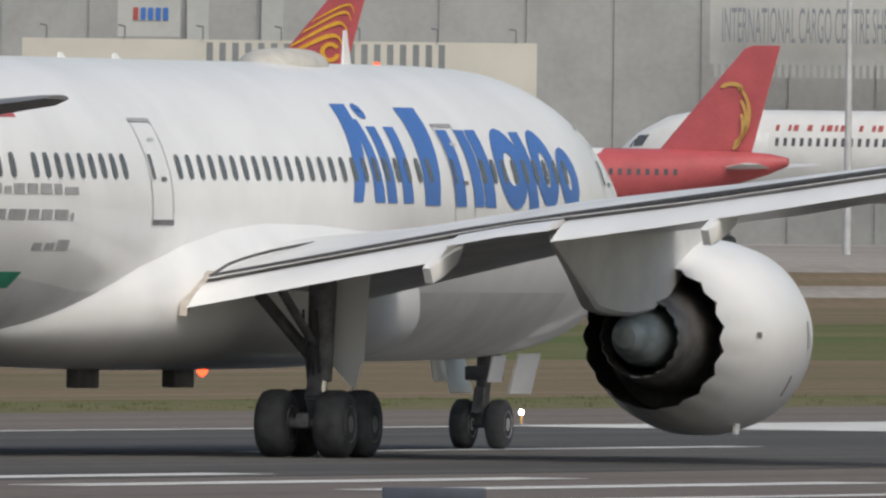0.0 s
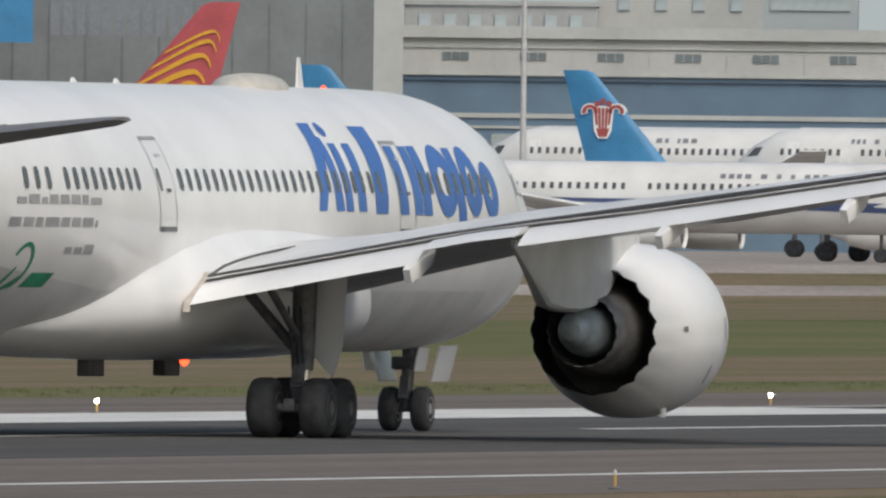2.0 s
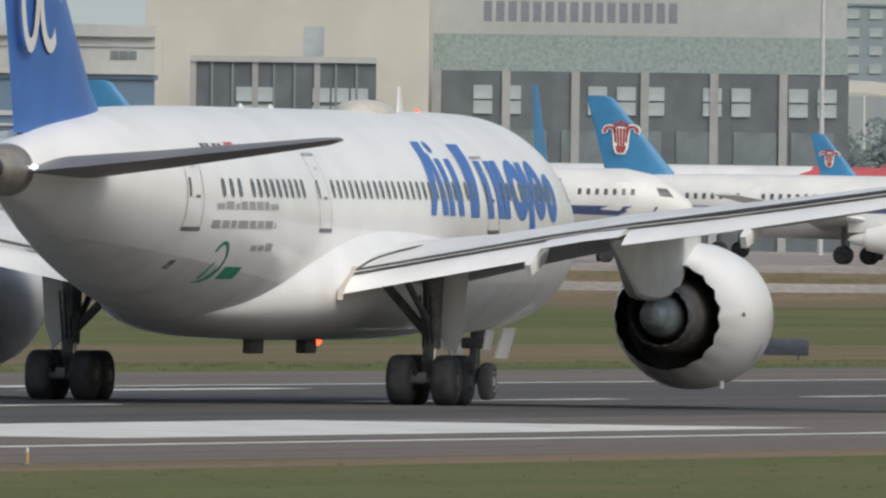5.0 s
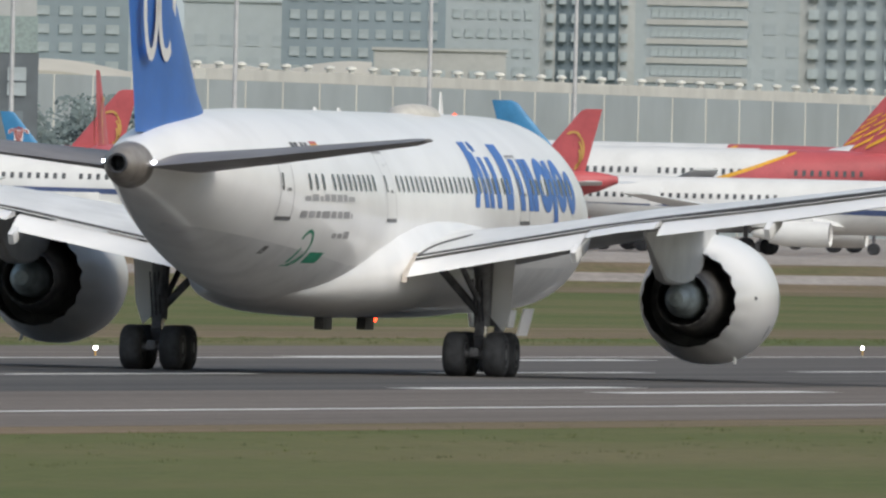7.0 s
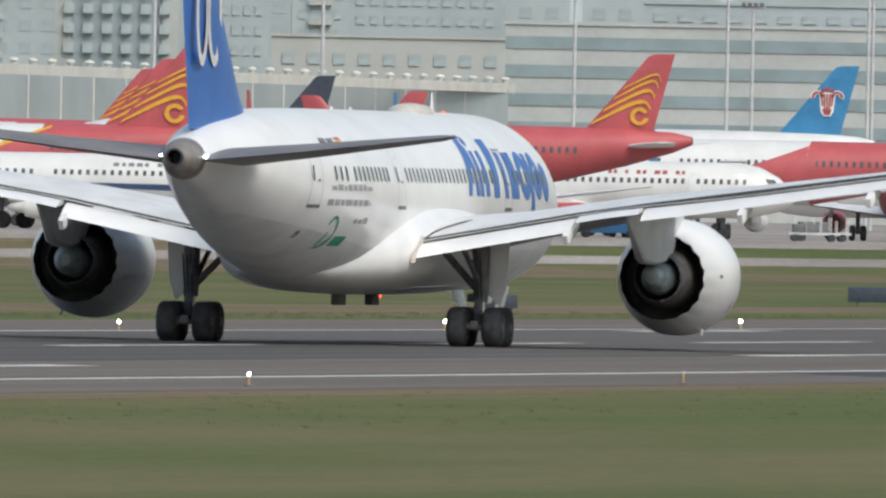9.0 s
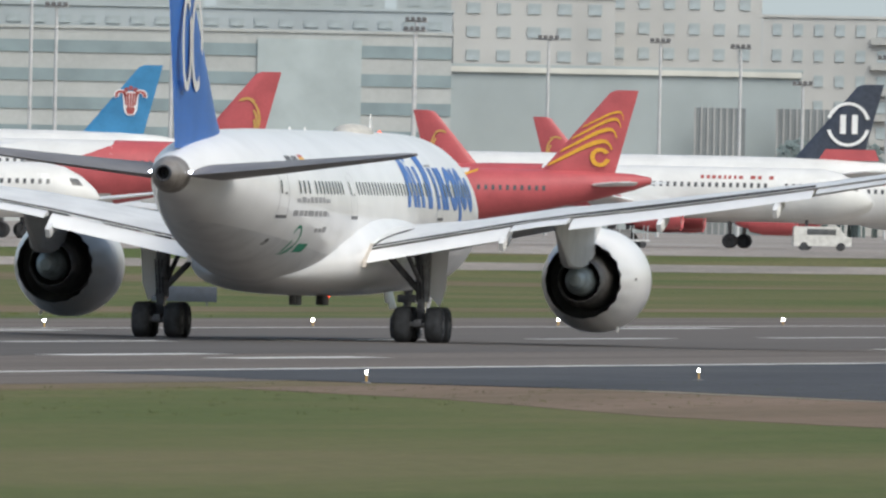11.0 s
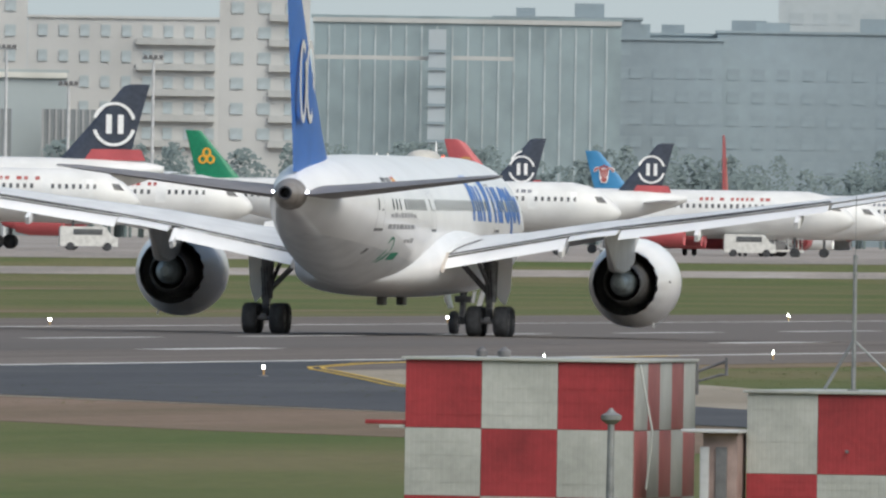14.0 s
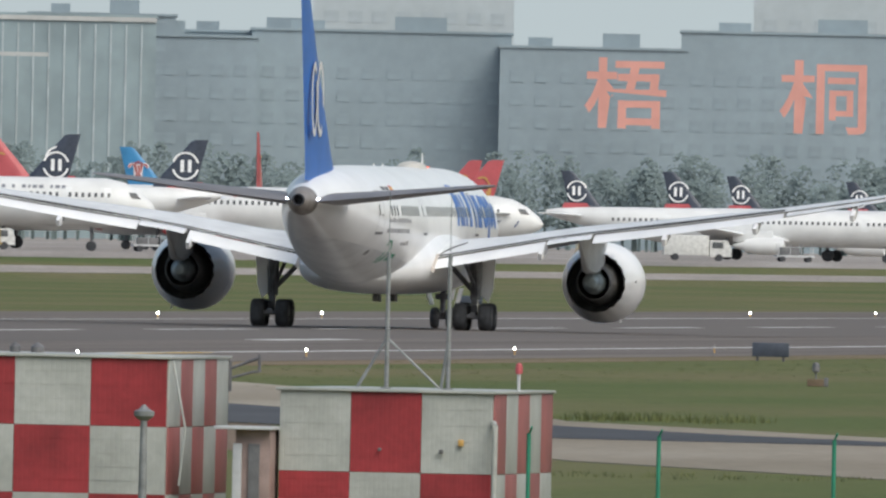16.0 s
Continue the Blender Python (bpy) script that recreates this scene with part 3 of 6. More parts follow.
def streaked(name, a, b, c, stretch=(0.02, 0.12), rough=0.9, bump=0.0, fine=1.5):
    """A ground surface of three tones in patches drawn out along the runway."""
    m = bpy.data.materials.new(name)
    m.use_nodes = True
    nt, bs = m.node_tree, m.node_tree.nodes["Principled BSDF"]
    tc = nt.nodes.new("ShaderNodeTexCoord")
    mp = nt.nodes.new("ShaderNodeMapping")
    mp.inputs["Scale"].default_value = (stretch[0], stretch[1], 1)
    nt.links.new(tc.outputs["Object"], mp.inputs["Vector"])
    n1 = nt.nodes.new("ShaderNodeTexNoise")
    n1.inputs["Scale"].default_value, n1.inputs["Detail"].default_value, n1.inputs["Roughness"].default_value = 1.0, 6, 0.6
    nt.links.new(mp.outputs[0], n1.inputs["Vector"])
    n2 = nt.nodes.new("ShaderNodeTexNoise")
    n2.inputs["Scale"].default_value, n2.inputs["Detail"].default_value = fine, 4
    nt.links.new(tc.outputs["Object"], n2.inputs["Vector"])
    ramp = nt.nodes.new("ShaderNodeValToRGB")
    ramp.color_ramp.elements[0].position, ramp.color_ramp.elements[0].color = 0.36, (*a, 1)
    ramp.color_ramp.elements[1].position, ramp.color_ramp.elements[1].color = 0.64, (*c, 1)
    e = ramp.color_ramp.elements.new(0.5)
    e.color = (*b, 1)
    nt.links.new(n1.outputs[0], ramp.inputs[0])
    over = nt.nodes.new("ShaderNodeMix")
    over.data_type, over.blend_type = "RGBA", "OVERLAY"
    over.inputs[0].default_value = 0.55
    nt.links.new(ramp.outputs[0], over.inputs[6])
    nt.links.new(n2.outputs[0], over.inputs[7])
    nt.links.new(over.outputs[2], bs.inputs["Base Color"])
    bs.inputs["Roughness"].default_value = rough
    bs.inputs["Specular IOR Level"].default_value = 0.25
    if bump:
        bp = nt.nodes.new("ShaderNodeBump")
        bp.inputs["Strength"].default_value, bp.inputs["Distance"].default_value = bump, 0.2
        nt.links.new(n2.outputs[0], bp.inputs["Height"])
        nt.links.new(bp.outputs[0], bs.inputs["Normal"])
    return m


GRASS = streaked("airfield_grass", (0.080, 0.108, 0.030), (0.112, 0.120, 0.043), (0.145, 0.131, 0.062), (0.008, 0.05), bump=0.6)
VERGE = streaked("dry_verge_grass", (0.12, 0.115, 0.05), (0.16, 0.125, 0.075), (0.20, 0.15, 0.10), (0.01, 0.2), bump=0.4)
BARE = streaked("bare_brown_verge", (0.14, 0.108, 0.07), (0.18, 0.132, 0.093), (0.21, 0.155, 0.115), (0.01, 0.15), bump=0.4)
RUBBER = streaked("rubber_darkened_asphalt", (0.062, 0.06, 0.058), (0.082, 0.078, 0.074), (0.105, 0.099, 0.093), (0.004, 0.35), 0.8)
# the tyre rubber thins out past the touchdown zone
nt = RUBBER.node_tree
sep, fade, worn = nt.nodes.new("ShaderNodeSeparateXYZ"), nt.nodes.new("ShaderNodeMapRange"), nt.nodes.new("ShaderNodeMix")
nt.links.new([n for n in nt.nodes if n.type == "TEX_COORD"][0].outputs["Object"], sep.inputs[0])
nt.links.new(sep.outputs[0], fade.inputs[0])
fade.inputs[1].default_value, fade.inputs[2].default_value, fade.inputs[4].default_value = 900, 1500, 0.8
worn.data_type = "RGBA"
worn.inputs[7].default_value = (0.155, 0.135, 0.12, 1)
bsdf = nt.nodes["Principled BSDF"]
nt.links.new(bsdf.inputs["Base Color"].links[0].from_socket, worn.inputs[6])
nt.links.new(fade.outputs[0], worn.inputs[0])
nt.links.new(worn.outputs[2], bsdf.inputs["Base Color"])
SIDE = streaked("weathered_brown_asphalt", (0.12, 0.104, 0.092), (0.148, 0.128, 0.113), (0.178, 0.155, 0.138), (0.005, 0.3), 0.85)
TAXI = streaked("dark_new_asphalt", (0.055, 0.057, 0.062), (0.067, 0.069, 0.075), (0.085, 0.086, 0.09), (0.02, 0.1), 0.8)
SAND = streaked("sandy_worn_concrete", (0.22, 0.19, 0.145), (0.27, 0.235, 0.185), (0.32, 0.285, 0.23), (0.01, 0.06), 0.85)
CONCRETE = streaked("pale_apron_concrete", (0.24, 0.22, 0.20), (0.30, 0.27, 0.245), (0.36, 0.335, 0.31), (0.01, 0.06), 0.85)
LINE = paint("worn_white_line_paint", (0.62, 0.62, 0.60), 0.7, vary=0.12, scale=0.4, fine=3)
YELLOW = paint("worn_yellow_line_paint", (0.55, 0.36, 0.05), 0.7, vary=0.12, scale=0.5)


def sheet(name, outline, z, material, label, category="ground", thick=0.02):
    """A flat patch of ground from an outline in x, y."""
    bm = loft([[(x, y, z - thick) for x, y in outline], [(x, y, z) for x, y in outline]])
    return tagged(finish(name, bm, material, smooth=False), label, category, kind="structure")


def ground_sheet():
    xs = [-600, 0, 500, 1000, 1500, 1990, 2070, 2150, 2300, 2600, 3000, 3500, 4000, 4400, 4900, 4950]
    off = [-45] + [-16 + 2 * k for k in range(10)] + [40, 130, 260]
    rings = []
    for x in xs:
        ys = [-400, -100, 60, 160, 250] + [bank(x) + o for o in off] + [900, 1600, 3000, 4900]
        rings.append([(x, y, height(x, y)) for y in ys])
    tagged(finish("ground", loft(rings, cap=False, closed=False), GRASS), "flat mown airfield grass with dry patches", "ground", kind="structure")


ground_sheet()
sheet("runway", [(-400, 189), (4800, 189), (4800, 227), (-400, 227)], 0.03, RUBBER, "dark asphalt runway streaked with tyre rubber", "runway")
sheet("runway_side_near", [(-400, 160.5), (4800, 160.5), (4800, 189), (-400, 189)], 0.026, SIDE, "weathered brown-grey runway side and shoulder", "runway")
sheet("runway_side_far", [(-400, 227), (4800, 227), (4800, 247), (-400, 247)], 0.026, SIDE, "weathered brown-grey runway side and shoulder", "runway")
sheet("verge_near", [(-400, 156), (4800, 156), (4800, 160.5), (-400, 160.5)], 0.012, VERGE, "dry brown grass beside the runway")
sheet("verge_far", [(-400, 262), (1900, 262), (1900, 264), (1400, 285), (1000, 330), (-400, 330)], 0.012, VERGE, "dry brown grass between runway and taxiway")
STATIONS = (-600, 0, 1000, 1600, 1990, 2070, 2150, 2300, 2600, 3000, 3500, 4000, 4400, 4900)


def ribbon(name, offs, lift, material, label, category, end=5000):
    """A strip of surface that runs along the bank and follows it up."""
    rings = [[(x, bank(x) + o, height(x, bank(x) + o) + lift) for o in offs] for x in STATIONS if x <= end]
    tagged(finish(name, loft(rings, cap=False, closed=False), material), label, category, kind="structure")


ribbon("verge_bank", (-85, -50, -27, -20, -16, -14, -12, -10, -8, -6, -4.6), 0.012, VERGE, "dry brown grass below the apron", "ground", 2300)
ribbon("service_road", (-11.5, -10, -8.5), 0.04, CONCRETE, "pale concrete service road below the apron", "road")
ribbon("apron", (-5, -4, -2, 0, 2, 10, 40, 100, 200, 420), 0.03, CONCRETE, "pale worn concrete apron under the parked airliners", "apron")
# the dark taxiway that leaves the runway towards the camera, with its pale shoulders
sheet("taxiway_shoulder", [(985, 160.5), (955, 146.5), (895, 124), (855, 110.5), (790, 99), (746.5, 90), (711.5, 79.2), (600, 50), (640, 30), (780, 72), (855, 95.2), (898, 108.5), (1000, 124), (1120, 150), (1190, 160.5)], 0.018, SAND, "pale sandy concrete taxiway shoulder", "taxiway")
sheet("verge_taxiway", [(980, 155.9), (955, 146.8), (895, 124.3), (855, 110.8), (790, 99.3), (746, 90.3), (735, 92), (797, 111), (811, 118), (845, 130), (900, 144), (935, 155.9)], 0.010, BARE, "dry brown grass beside the taxiway")
sheet("taxiway", [(1000, 170.9), (978, 161.5), (960, 147), (899, 125), (858, 111.5), (824, 100), (823, 95.3), (821, 91.4), (826, 88), (836.5, 93.1), (850.4, 98.4), (872.9, 105.4), (1000, 137.0), (1038, 144.6), (1085, 152.3), (1132, 160.2), (1155, 164), (1190, 167.3), (1250, 170.0), (1300, 170.9)], 0.032, TAXI, "dark new asphalt taxiway leaving the runway", "taxiway")


def stripe(x0, x1, y0, y1, label="worn white painted runway stripe", material=None, z=0.036):
    bm = loft([[(x0, y0, z - 0.004), (x1, y0, z - 0.004), (x1, y1, z - 0.004), (x0, y1, z - 0.004)], [(x0, y0, z), (x1, y0, z), (x1, y1, z), (x0, y1, z)]])
    return tagged(finish("painted_stripe", bm, material or LINE, smooth=False), label, "runway marking", "runway markings", "structure")


stripe(-400, 4800, 171.1, 172.0)
stripe(-400, 4800, 227.6, 228.3, z=0.041)
for k in range(26):
    stripe(476 + 60 * k, 510 + 60 * k, 206.6, 207.5)
for x1, y0, y1 in ((815, 176.5, 189.5), (870, 219.5, 229.0)):
    stripe(742, x1, y0, y1, "broad white aiming block on the runway")
for x0, offs in ((575, (14.6, 20.6, 26.6)), (930, (16.0, 21.6)), (1104, (16.5, 22)), (1283, (17.5,)), (1450, (17.5,))):
    for o in offs:
        stripe(x0, x0 + 30, 206.6 - o - 1.5, 206.6 - o)
        stripe(x0, x0 + 30, 206.6 + o, 206.6 + o + 1.5)
# yellow lead-off line curving from the runway into the taxiway
LEAD = [(1300, 170.6), (1240, 169.4), (1190, 167.0), (1155, 163.7), (1138, 161.2), (1129, 159.6), (1105, 155.6), (1070, 149.8), (1038, 144.6), (1000, 137.0)]
for k in range(2):
    near = [(x - 1.1 * k, y + 0.05 + 0.28 * k) for x, y in LEAD]
    sheet("yellow_line_%s" % "ab"[k], near + [(x - 0.4, y + 0.11) for x, y in reversed(near)], 0.05, YELLOW, "worn yellow taxiway edge line", "line")


# ---- runway lights and signs ----
LAMP = glow("white_runway_lamp_glow", (1.0, 0.98, 0.92), 26)
LAMP_OFF = paint("frosted_lamp_glass", (0.6, 0.6, 0.58), 0.3)


def edge_light(x, y, lit=True, k=1.0):
    a = thing("runway_light", pose(x, y, 0.03), "small raised runway edge light on a thin stem", "light", "runway edge lights")
    part("base", turned([(0, 0.14), (0.03, 0.14), (0.05, 0.05)], 12, "Z", cap=True), DARKGREY, a)
    part("stem", tube((0, 0, 0.04), (0, 0, 0.26), 0.03, n=8), OCHRE, a)
    part("lens", turned([(0.25, 0.04 * k), (0.27, 0.058 * k), (0.31, 0.06 * k), (0.35, 0.045 * k), (0.36, 0.01 * k)], 12, "Z", cap=True), LAMP if lit else LAMP_OFF, a)


for k in range(22):
    edge_light(744 + 65 * k, 228.5)


# near row: some lamps dark, the row swings out round the taxiway mouth
for x, y, lit in ((609.6, 162.3, False), (659.2, 158.6, False), (876.6, 163.6, True), (928.5, 161.2, False), (967.4, 157, True), (1021.6, 155.7, True), (1081, 155.2, True), (1142, 157.5, False), (1205, 163, True), (1269.9, 163.2, True), (1327.9, 162.5, True), (1394.9, 162.5, False), (1459, 162.5, True)):
    edge_light(x, y, lit, 0.55)


def sign_box(x, y, w, h, turn):
    a = thing("runway_sign", pose(x, y, 0, 0, 0, turn), "low black runway sign board seen from behind", "sign", "runway signs")
    part("board", block((0.25, w, h), (0, 0, 0.18 + h / 2), 0.03), NAVY, a)
    for s in (-1, 1):
        part("foot", tube((0, s * w * 0.35, 0), (0, s * w * 0.35, 0.2), 0.05, n=8), STRUT, a)


for x, y, w, h in ((1042, 261.4, 3.1, 0.7), (1660, 278.5, 3.2, 0.75), (517, 160.2, 1.64, 0.42), (1343.6, 154.3, 1.45, 0.55), (2123, 262.7, 1.65, 0.5), (1203, 262, 2.4, 0.6), (1469, 263.3, 1.8, 0.6), (3300, 381, 4.4, 0.7)):
    sign_box(x, y, w, h, math.degrees(math.atan2(y, x)))


# ---- parked airliners on the apron ----
def fin_logo(parent, kind, x0, hf, zb):
    """Plain emblem shapes on both flanks of a fin; x0 is the middle of the fin at half height."""
    def put(name, strips, mat, off):
        for s in (1, -1):
            fl = lambda x, z, o: s * (0.055 * hf * (1 - 0.55 * (z - zb) / hf) + o)
            part(name, decal(strips, off, None, fl, 1, 1), mat, parent)

    c = zb + 0.5 * hf
    if kind == "flower":
        q = lambda xa, xb, za, zb2, k=1.0: ((x0 + xa * k * hf, c + za * hf), (x0 + xb * k * hf, c + za * hf), (x0 + xb * hf, c + zb2 * hf), (x0 + xa * hf, c + zb2 * hf))
        put("emblem_outline", [q(-0.125, 0.125, -0.13, 0.15, 0.8), q(-0.10, 0.10, -0.21, -0.13, 0.55)], WHITE, 0.03)
        for k in range(5):
            xm = -0.088 + 0.044 * k
            put("emblem", [q(xm - 0.016, xm + 0.016, -0.11 if k % 4 else -0.06, 0.13, 0.78)], FLOWER, 0.06)
        put("emblem", [q(-0.075, 0.075, -0.19, -0.10, 0.6)], FLOWER, 0.06)
        for e in (-1, 1):
            put("emblem_petal_edge", ring_strips(x0 + e * 0.15 * hf, c + 0.09 * hf, 0.105 * hf, 0.09 * hf, 0.075 * hf, 10, -0.5, 3.64), WHITE, 0.045)
            put("emblem_petal", ring_strips(x0 + e * 0.15 * hf, c + 0.09 * hf, 0.09 * hf, 0.075 * hf, 0.045 * hf, 10, -0.4, 3.54), FLOWER, 0.06)
        for e in (-0.07, 0, 0.07):
            put("emblem_petal", ring_strips(x0 + e * hf, c + (0.2 - abs(e) * 0.4) * hf, 0.034 * hf, 0.036 * hf, 0.03 * hf, 8), FLOWER, 0.06)
    elif kind == "swirl":
        # rising bands that bend over towards the rear edge, and a curl beneath them
        xb = x0 - 0.195 * hf
        at = lambda v, u: (xb + (0.475 - 0.59 * u + v * (0.475 - 0.31 * u)) * hf, zb + u * hf)
        for base, rise, wide in ((0.10, 0.30, 0.085), (0.27, 0.28, 0.075), (0.43, 0.25, 0.06), (0.57, 0.2, 0.045)):
            row = []
            for k in range(15):
                v = 0.94 - 1.62 * k / 14
                u = base + rise * math.sin(min(1.0, k / 10.5) * math.pi / 2) - 0.10 * max(0, (k - 10.5) / 3.5) ** 2
                w = wide * (0.35 + 0.65 * math.sin(math.pi * min(1, 0.15 + k / 14)))
                row.append((at(v, u - w / 2), at(v, u + w / 2)))
            put("emblem", [(b0, a0, a1, b1) for (a0, a1), (b0, b1) in zip(row, row[1:])], GOLD, 0.04)
        cx, cz = at(-0.42, 0.2)
        put("emblem", ring_strips(cx, cz, 0.13 * hf, 0.12 * hf, 0.06 * hf, 16, -2.9, 2.6), GOLD, 0.05)
    elif kind == "wing":
        for k in range(3):
            put("emblem", ring_strips(x0 + 0.02 * hf, c - 0.12 * hf - 0.06 * k * hf, (0.22 - 0.03 * k) * hf, (0.3 - 0.03 * k) * hf, 0.035 * hf, 10, 2.0 + 0.3 * k, 4.4), OCHRE, 0.04)
        put("emblem", ring_strips(x0, c + 0.12 * hf, 0.12 * hf, 0.07 * hf, 0.05 * hf, 9, 0.2, 3.6), OCHRE, 0.04)
    elif kind == "spring":
        for dx, dz in ((0, 0.09), (-0.085, -0.06), (0.085, -0.06)):
            put("emblem", ring_strips(x0 + dx * hf, c + dz * hf, 0.1 * hf, 0.1 * hf, 0.05 * hf, 12), GOLD, 0.04)
    elif kind == "parcel":
        put("emblem", ring_strips(x0, c, 0.30 * hf, 0.30 * hf, 0.05 * hf, 20, 0.3, 2.9), WHITE, 0.04)
        put("emblem", ring_strips(x0, c, 0.30 * hf, 0.30 * hf, 0.05 * hf, 20, 3.4, 6.0), WHITE, 0.04)
        for dx in (-0.1, 0.06):
            put("emblem", [((x0 + (dx - 0.03) * hf, c - 0.13 * hf), (x0 + (dx + 0.05) * hf, c - 0.13 * hf), (x0 + (dx + 0.05) * hf, c + 0.13 * hf), (x0 + (dx - 0.03) * hf, c + 0.13 * hf))], WHITE, 0.04)
        put("emblem_foot", [((x0 - 0.42 * hf, zb + 0.01 * hf), (x0 + 0.4 * hf, zb + 0.01 * hf), (x0 + 0.3 * hf, zb + 0.16 * hf), (x0 - 0.36 * hf, zb + 0.16 * hf))], RED, 0.03)
    elif kind == "navyyellow":
        put("emblem", ring_strips(x0, c - 0.05 * hf, 0.16 * hf, 0.24 * hf, 0.09 * hf, 12, 0.9, 5.4), GOLD, 0.04)


LIVERY = {
    "flower": (SKYBLUE, None, INK, "flower", "white airliner with a blue tail and red flower emblem"),
    "flowerpale": (SKYBLUE, None, INK, "", "white airliner with a blue tail seen from behind"),
    "tealthin": (SKYBLUE, None, BLUE, "", "white airliner with a thin blue tail seen from behind"),
    "teal": (SKYBLUE, None, INK, "", "white airliner with a bright blue tail"),
    "wing": (RED, RED, None, "wing", "airliner with a red tail and dull gold emblem"),
    "swirl": (RED, RED, None, "swirl", "white airliner with a red tail and golden swirl"),
    "spring": (GREEN, None, None, "spring", "white airliner with a green tail and yellow emblem"),
    "parcel": (NAVY, None, None, "parcel", "white cargo jet with a black tail and white ring"),
    "navyyellow": (NAVY, None, BLUE, "navyyellow", "white airliner with a navy tail and yellow emblem"),
}


def parked_jet(tx, ty, nose, livery, top, hf, ln):
    """A parked airliner, given where the tip of its fin stands, its crown's height, the fin's height and its length."""
    tail, rear, belt, logo, label = LIVERY[livery]
    turn = {"L": 90, "R": -90, "A": 4}[nose]
    r = 0.054 * ln if ln < 46 else 0.052 * ln
    r = min(r, top * 0.36)
    xb = -0.5 * ln + 0.06 * ln
    tipx = xb - 0.28 * hf + 0.155 * hf
    base = Vector((tx, ty, 0)) - Euler((0, 0, radians(turn))).to_matrix() @ Vector((tipx, 0, 0))
    gz = 2.13
    a = thing("parked_airliner", pose(base.x, base.y, gz, 0, 0, turn), label, "airplane", "parked airliners")
    c = top - r
    rows = [(0.5, c - 0.25 * r, 0.04), (0.49, c - 0.22 * r, 0.3), (0.465, c - 0.12 * r, 0.62), (0.43, c - 0.03 * r, 0.88), (0.39, c, 1.0), (0.1, c, 1.0), (-0.12, c, 1.0), (-0.2, c + 0.03 * r, 0.97), (-0.3, c + 0.2 * r, 0.79), (-0.4, c + 0.42 * r, 0.54), (-0.47, c + 0.58 * r, 0.3), (-0.5, c + 0.64 * r, 0.12)]
    ring = lambda q: [(q[0] * ln, r * q[2] * math.sin(math.tau * k / 28), q[1] + r * q[2] * math.cos(math.tau * k / 28)) for k in range(28)]

    def round_flank(x, z, o, s=1):
        u = x / ln
        for p, q in zip(rows, rows[1:]):
            if q[0] <= u <= p[0]:
                w = (p[0] - u) / (p[0] - q[0])
                zc, rr = p[1] + (q[1] - p[1]) * w, r * (p[2] + (q[2] - p[2]) * w)
                d = max(-0.98, min(0.98, (z - zc) / rr))
                return -s * (rr * math.sqrt(1 - d * d) + o)
        return -s * (r * 0.3 + o)

    if rear:
        part("fuselage", loft([ring(q) for q in rows[:8]]), HAZED_WHITE, a, "white fuselage")
        rr = part("rear_fuselage", loft([ring(q) for q in rows[7:]]), rear, a, "red painted rear fuselage")
        for s in (1, -1):
            fl = lambda x, z, o: round_flank(x, z, o, s)
            red, gold = [], []
            for k in range(24):
                edge = []
                for u in (k / 24, (k + 1) / 24):
                    x = (0.13 - 0.345 * u) * ln
                    edge.append((x, c + r * (-0.6 + 1.57 * u ** 1.7), 0.30 * r * u * (1.25 - u)))
                (x0, e0, g0), (x1, e1, g1) = edge
                lo = c - 0.62 * r
                red.append(((x1, lo), (x0, lo), (x0, e0), (x1, e1)))
                gold.append(((x1, e1 - g1), (x0, e0 - g0), (x0, e0 + 0.02), (x1, e1 + 0.02)))
            part("livery_sweep", decal(red, 0.03, None, fl, 1, 8), rear, a, "red livery sweep")
            if livery == "swirl":
                part("livery_sweep", decal(gold, 0.06, None, fl, 1, 3), GOLD, a, "golden livery sweep")
    else:
        part("fuselage", loft([ring(q) for q in rows]), HAZED_WHITE, a, "white fuselage")
    # windows and unreadable titles, a few centimetres across the apron: one joined part each
    for s in (1, -1):
        fl = lambda x, z, o: round_flank(x, z, o, s)
        wins = []
        k = -0.33
        while k < 0.41:
            if abs(k - 0.02) > 0.012 and abs(k + 0.2) > 0.012 and abs(k - 0.3) > 0.012:
                wins.append(box_strip(k * ln, c + 0.22 * r, k * ln + 0.24, c + 0.40 * r))
            k += 0.56 / ln
        w = part("glazing_band", decal(wins, 0.02, None, fl, 1, 1), GLASS, a)
        w["kind"] = "stuff"
        part("cockpit_window", decal([((0.452 * ln, c + 0.2 * r), (0.472 * ln, c + 0.16 * r), (0.46 * ln, c + 0.42 * r), (0.445 * ln, c + 0.44 * r))], 0.03, None, fl, 2, 2), GLASS, a)
        for d in (0.385, 0.30, -0.2):
            part("door", decal([box_strip(d * ln, c - 0.12 * r, d * ln + 0.85, c + 0.6 * r)], 0.015, None, fl, 2, 4), WING, a)
        if belt:
            part("belly_band", decal([((-0.42 * ln, c + 0.05 * r), (0.44 * ln, c - 0.42 * r), (0.45 * ln, c - 0.12 * r), (-0.30 * ln, c + 0.0 * r))], 0.02, None, fl, 16, 2), belt, a, "blue cheat line")
        bars, x = [], 0.14 * ln
        while x < 0.30 * ln:
            wd = random.uniform(0.2, 0.42)
            bars.append(box_strip(x, c + 0.55 * r, x + wd, c + 0.68 * r))
            x += wd + random.choice((0.16, 0.2, 0.6))
        if livery not in ("parcel",):
            t = part("title_line", decal(bars, 0.02, None, fl, 1, 1), FLOWER if livery in ("wing", "swirl") else SLATE, a)
            t["kind"] = "stuff"
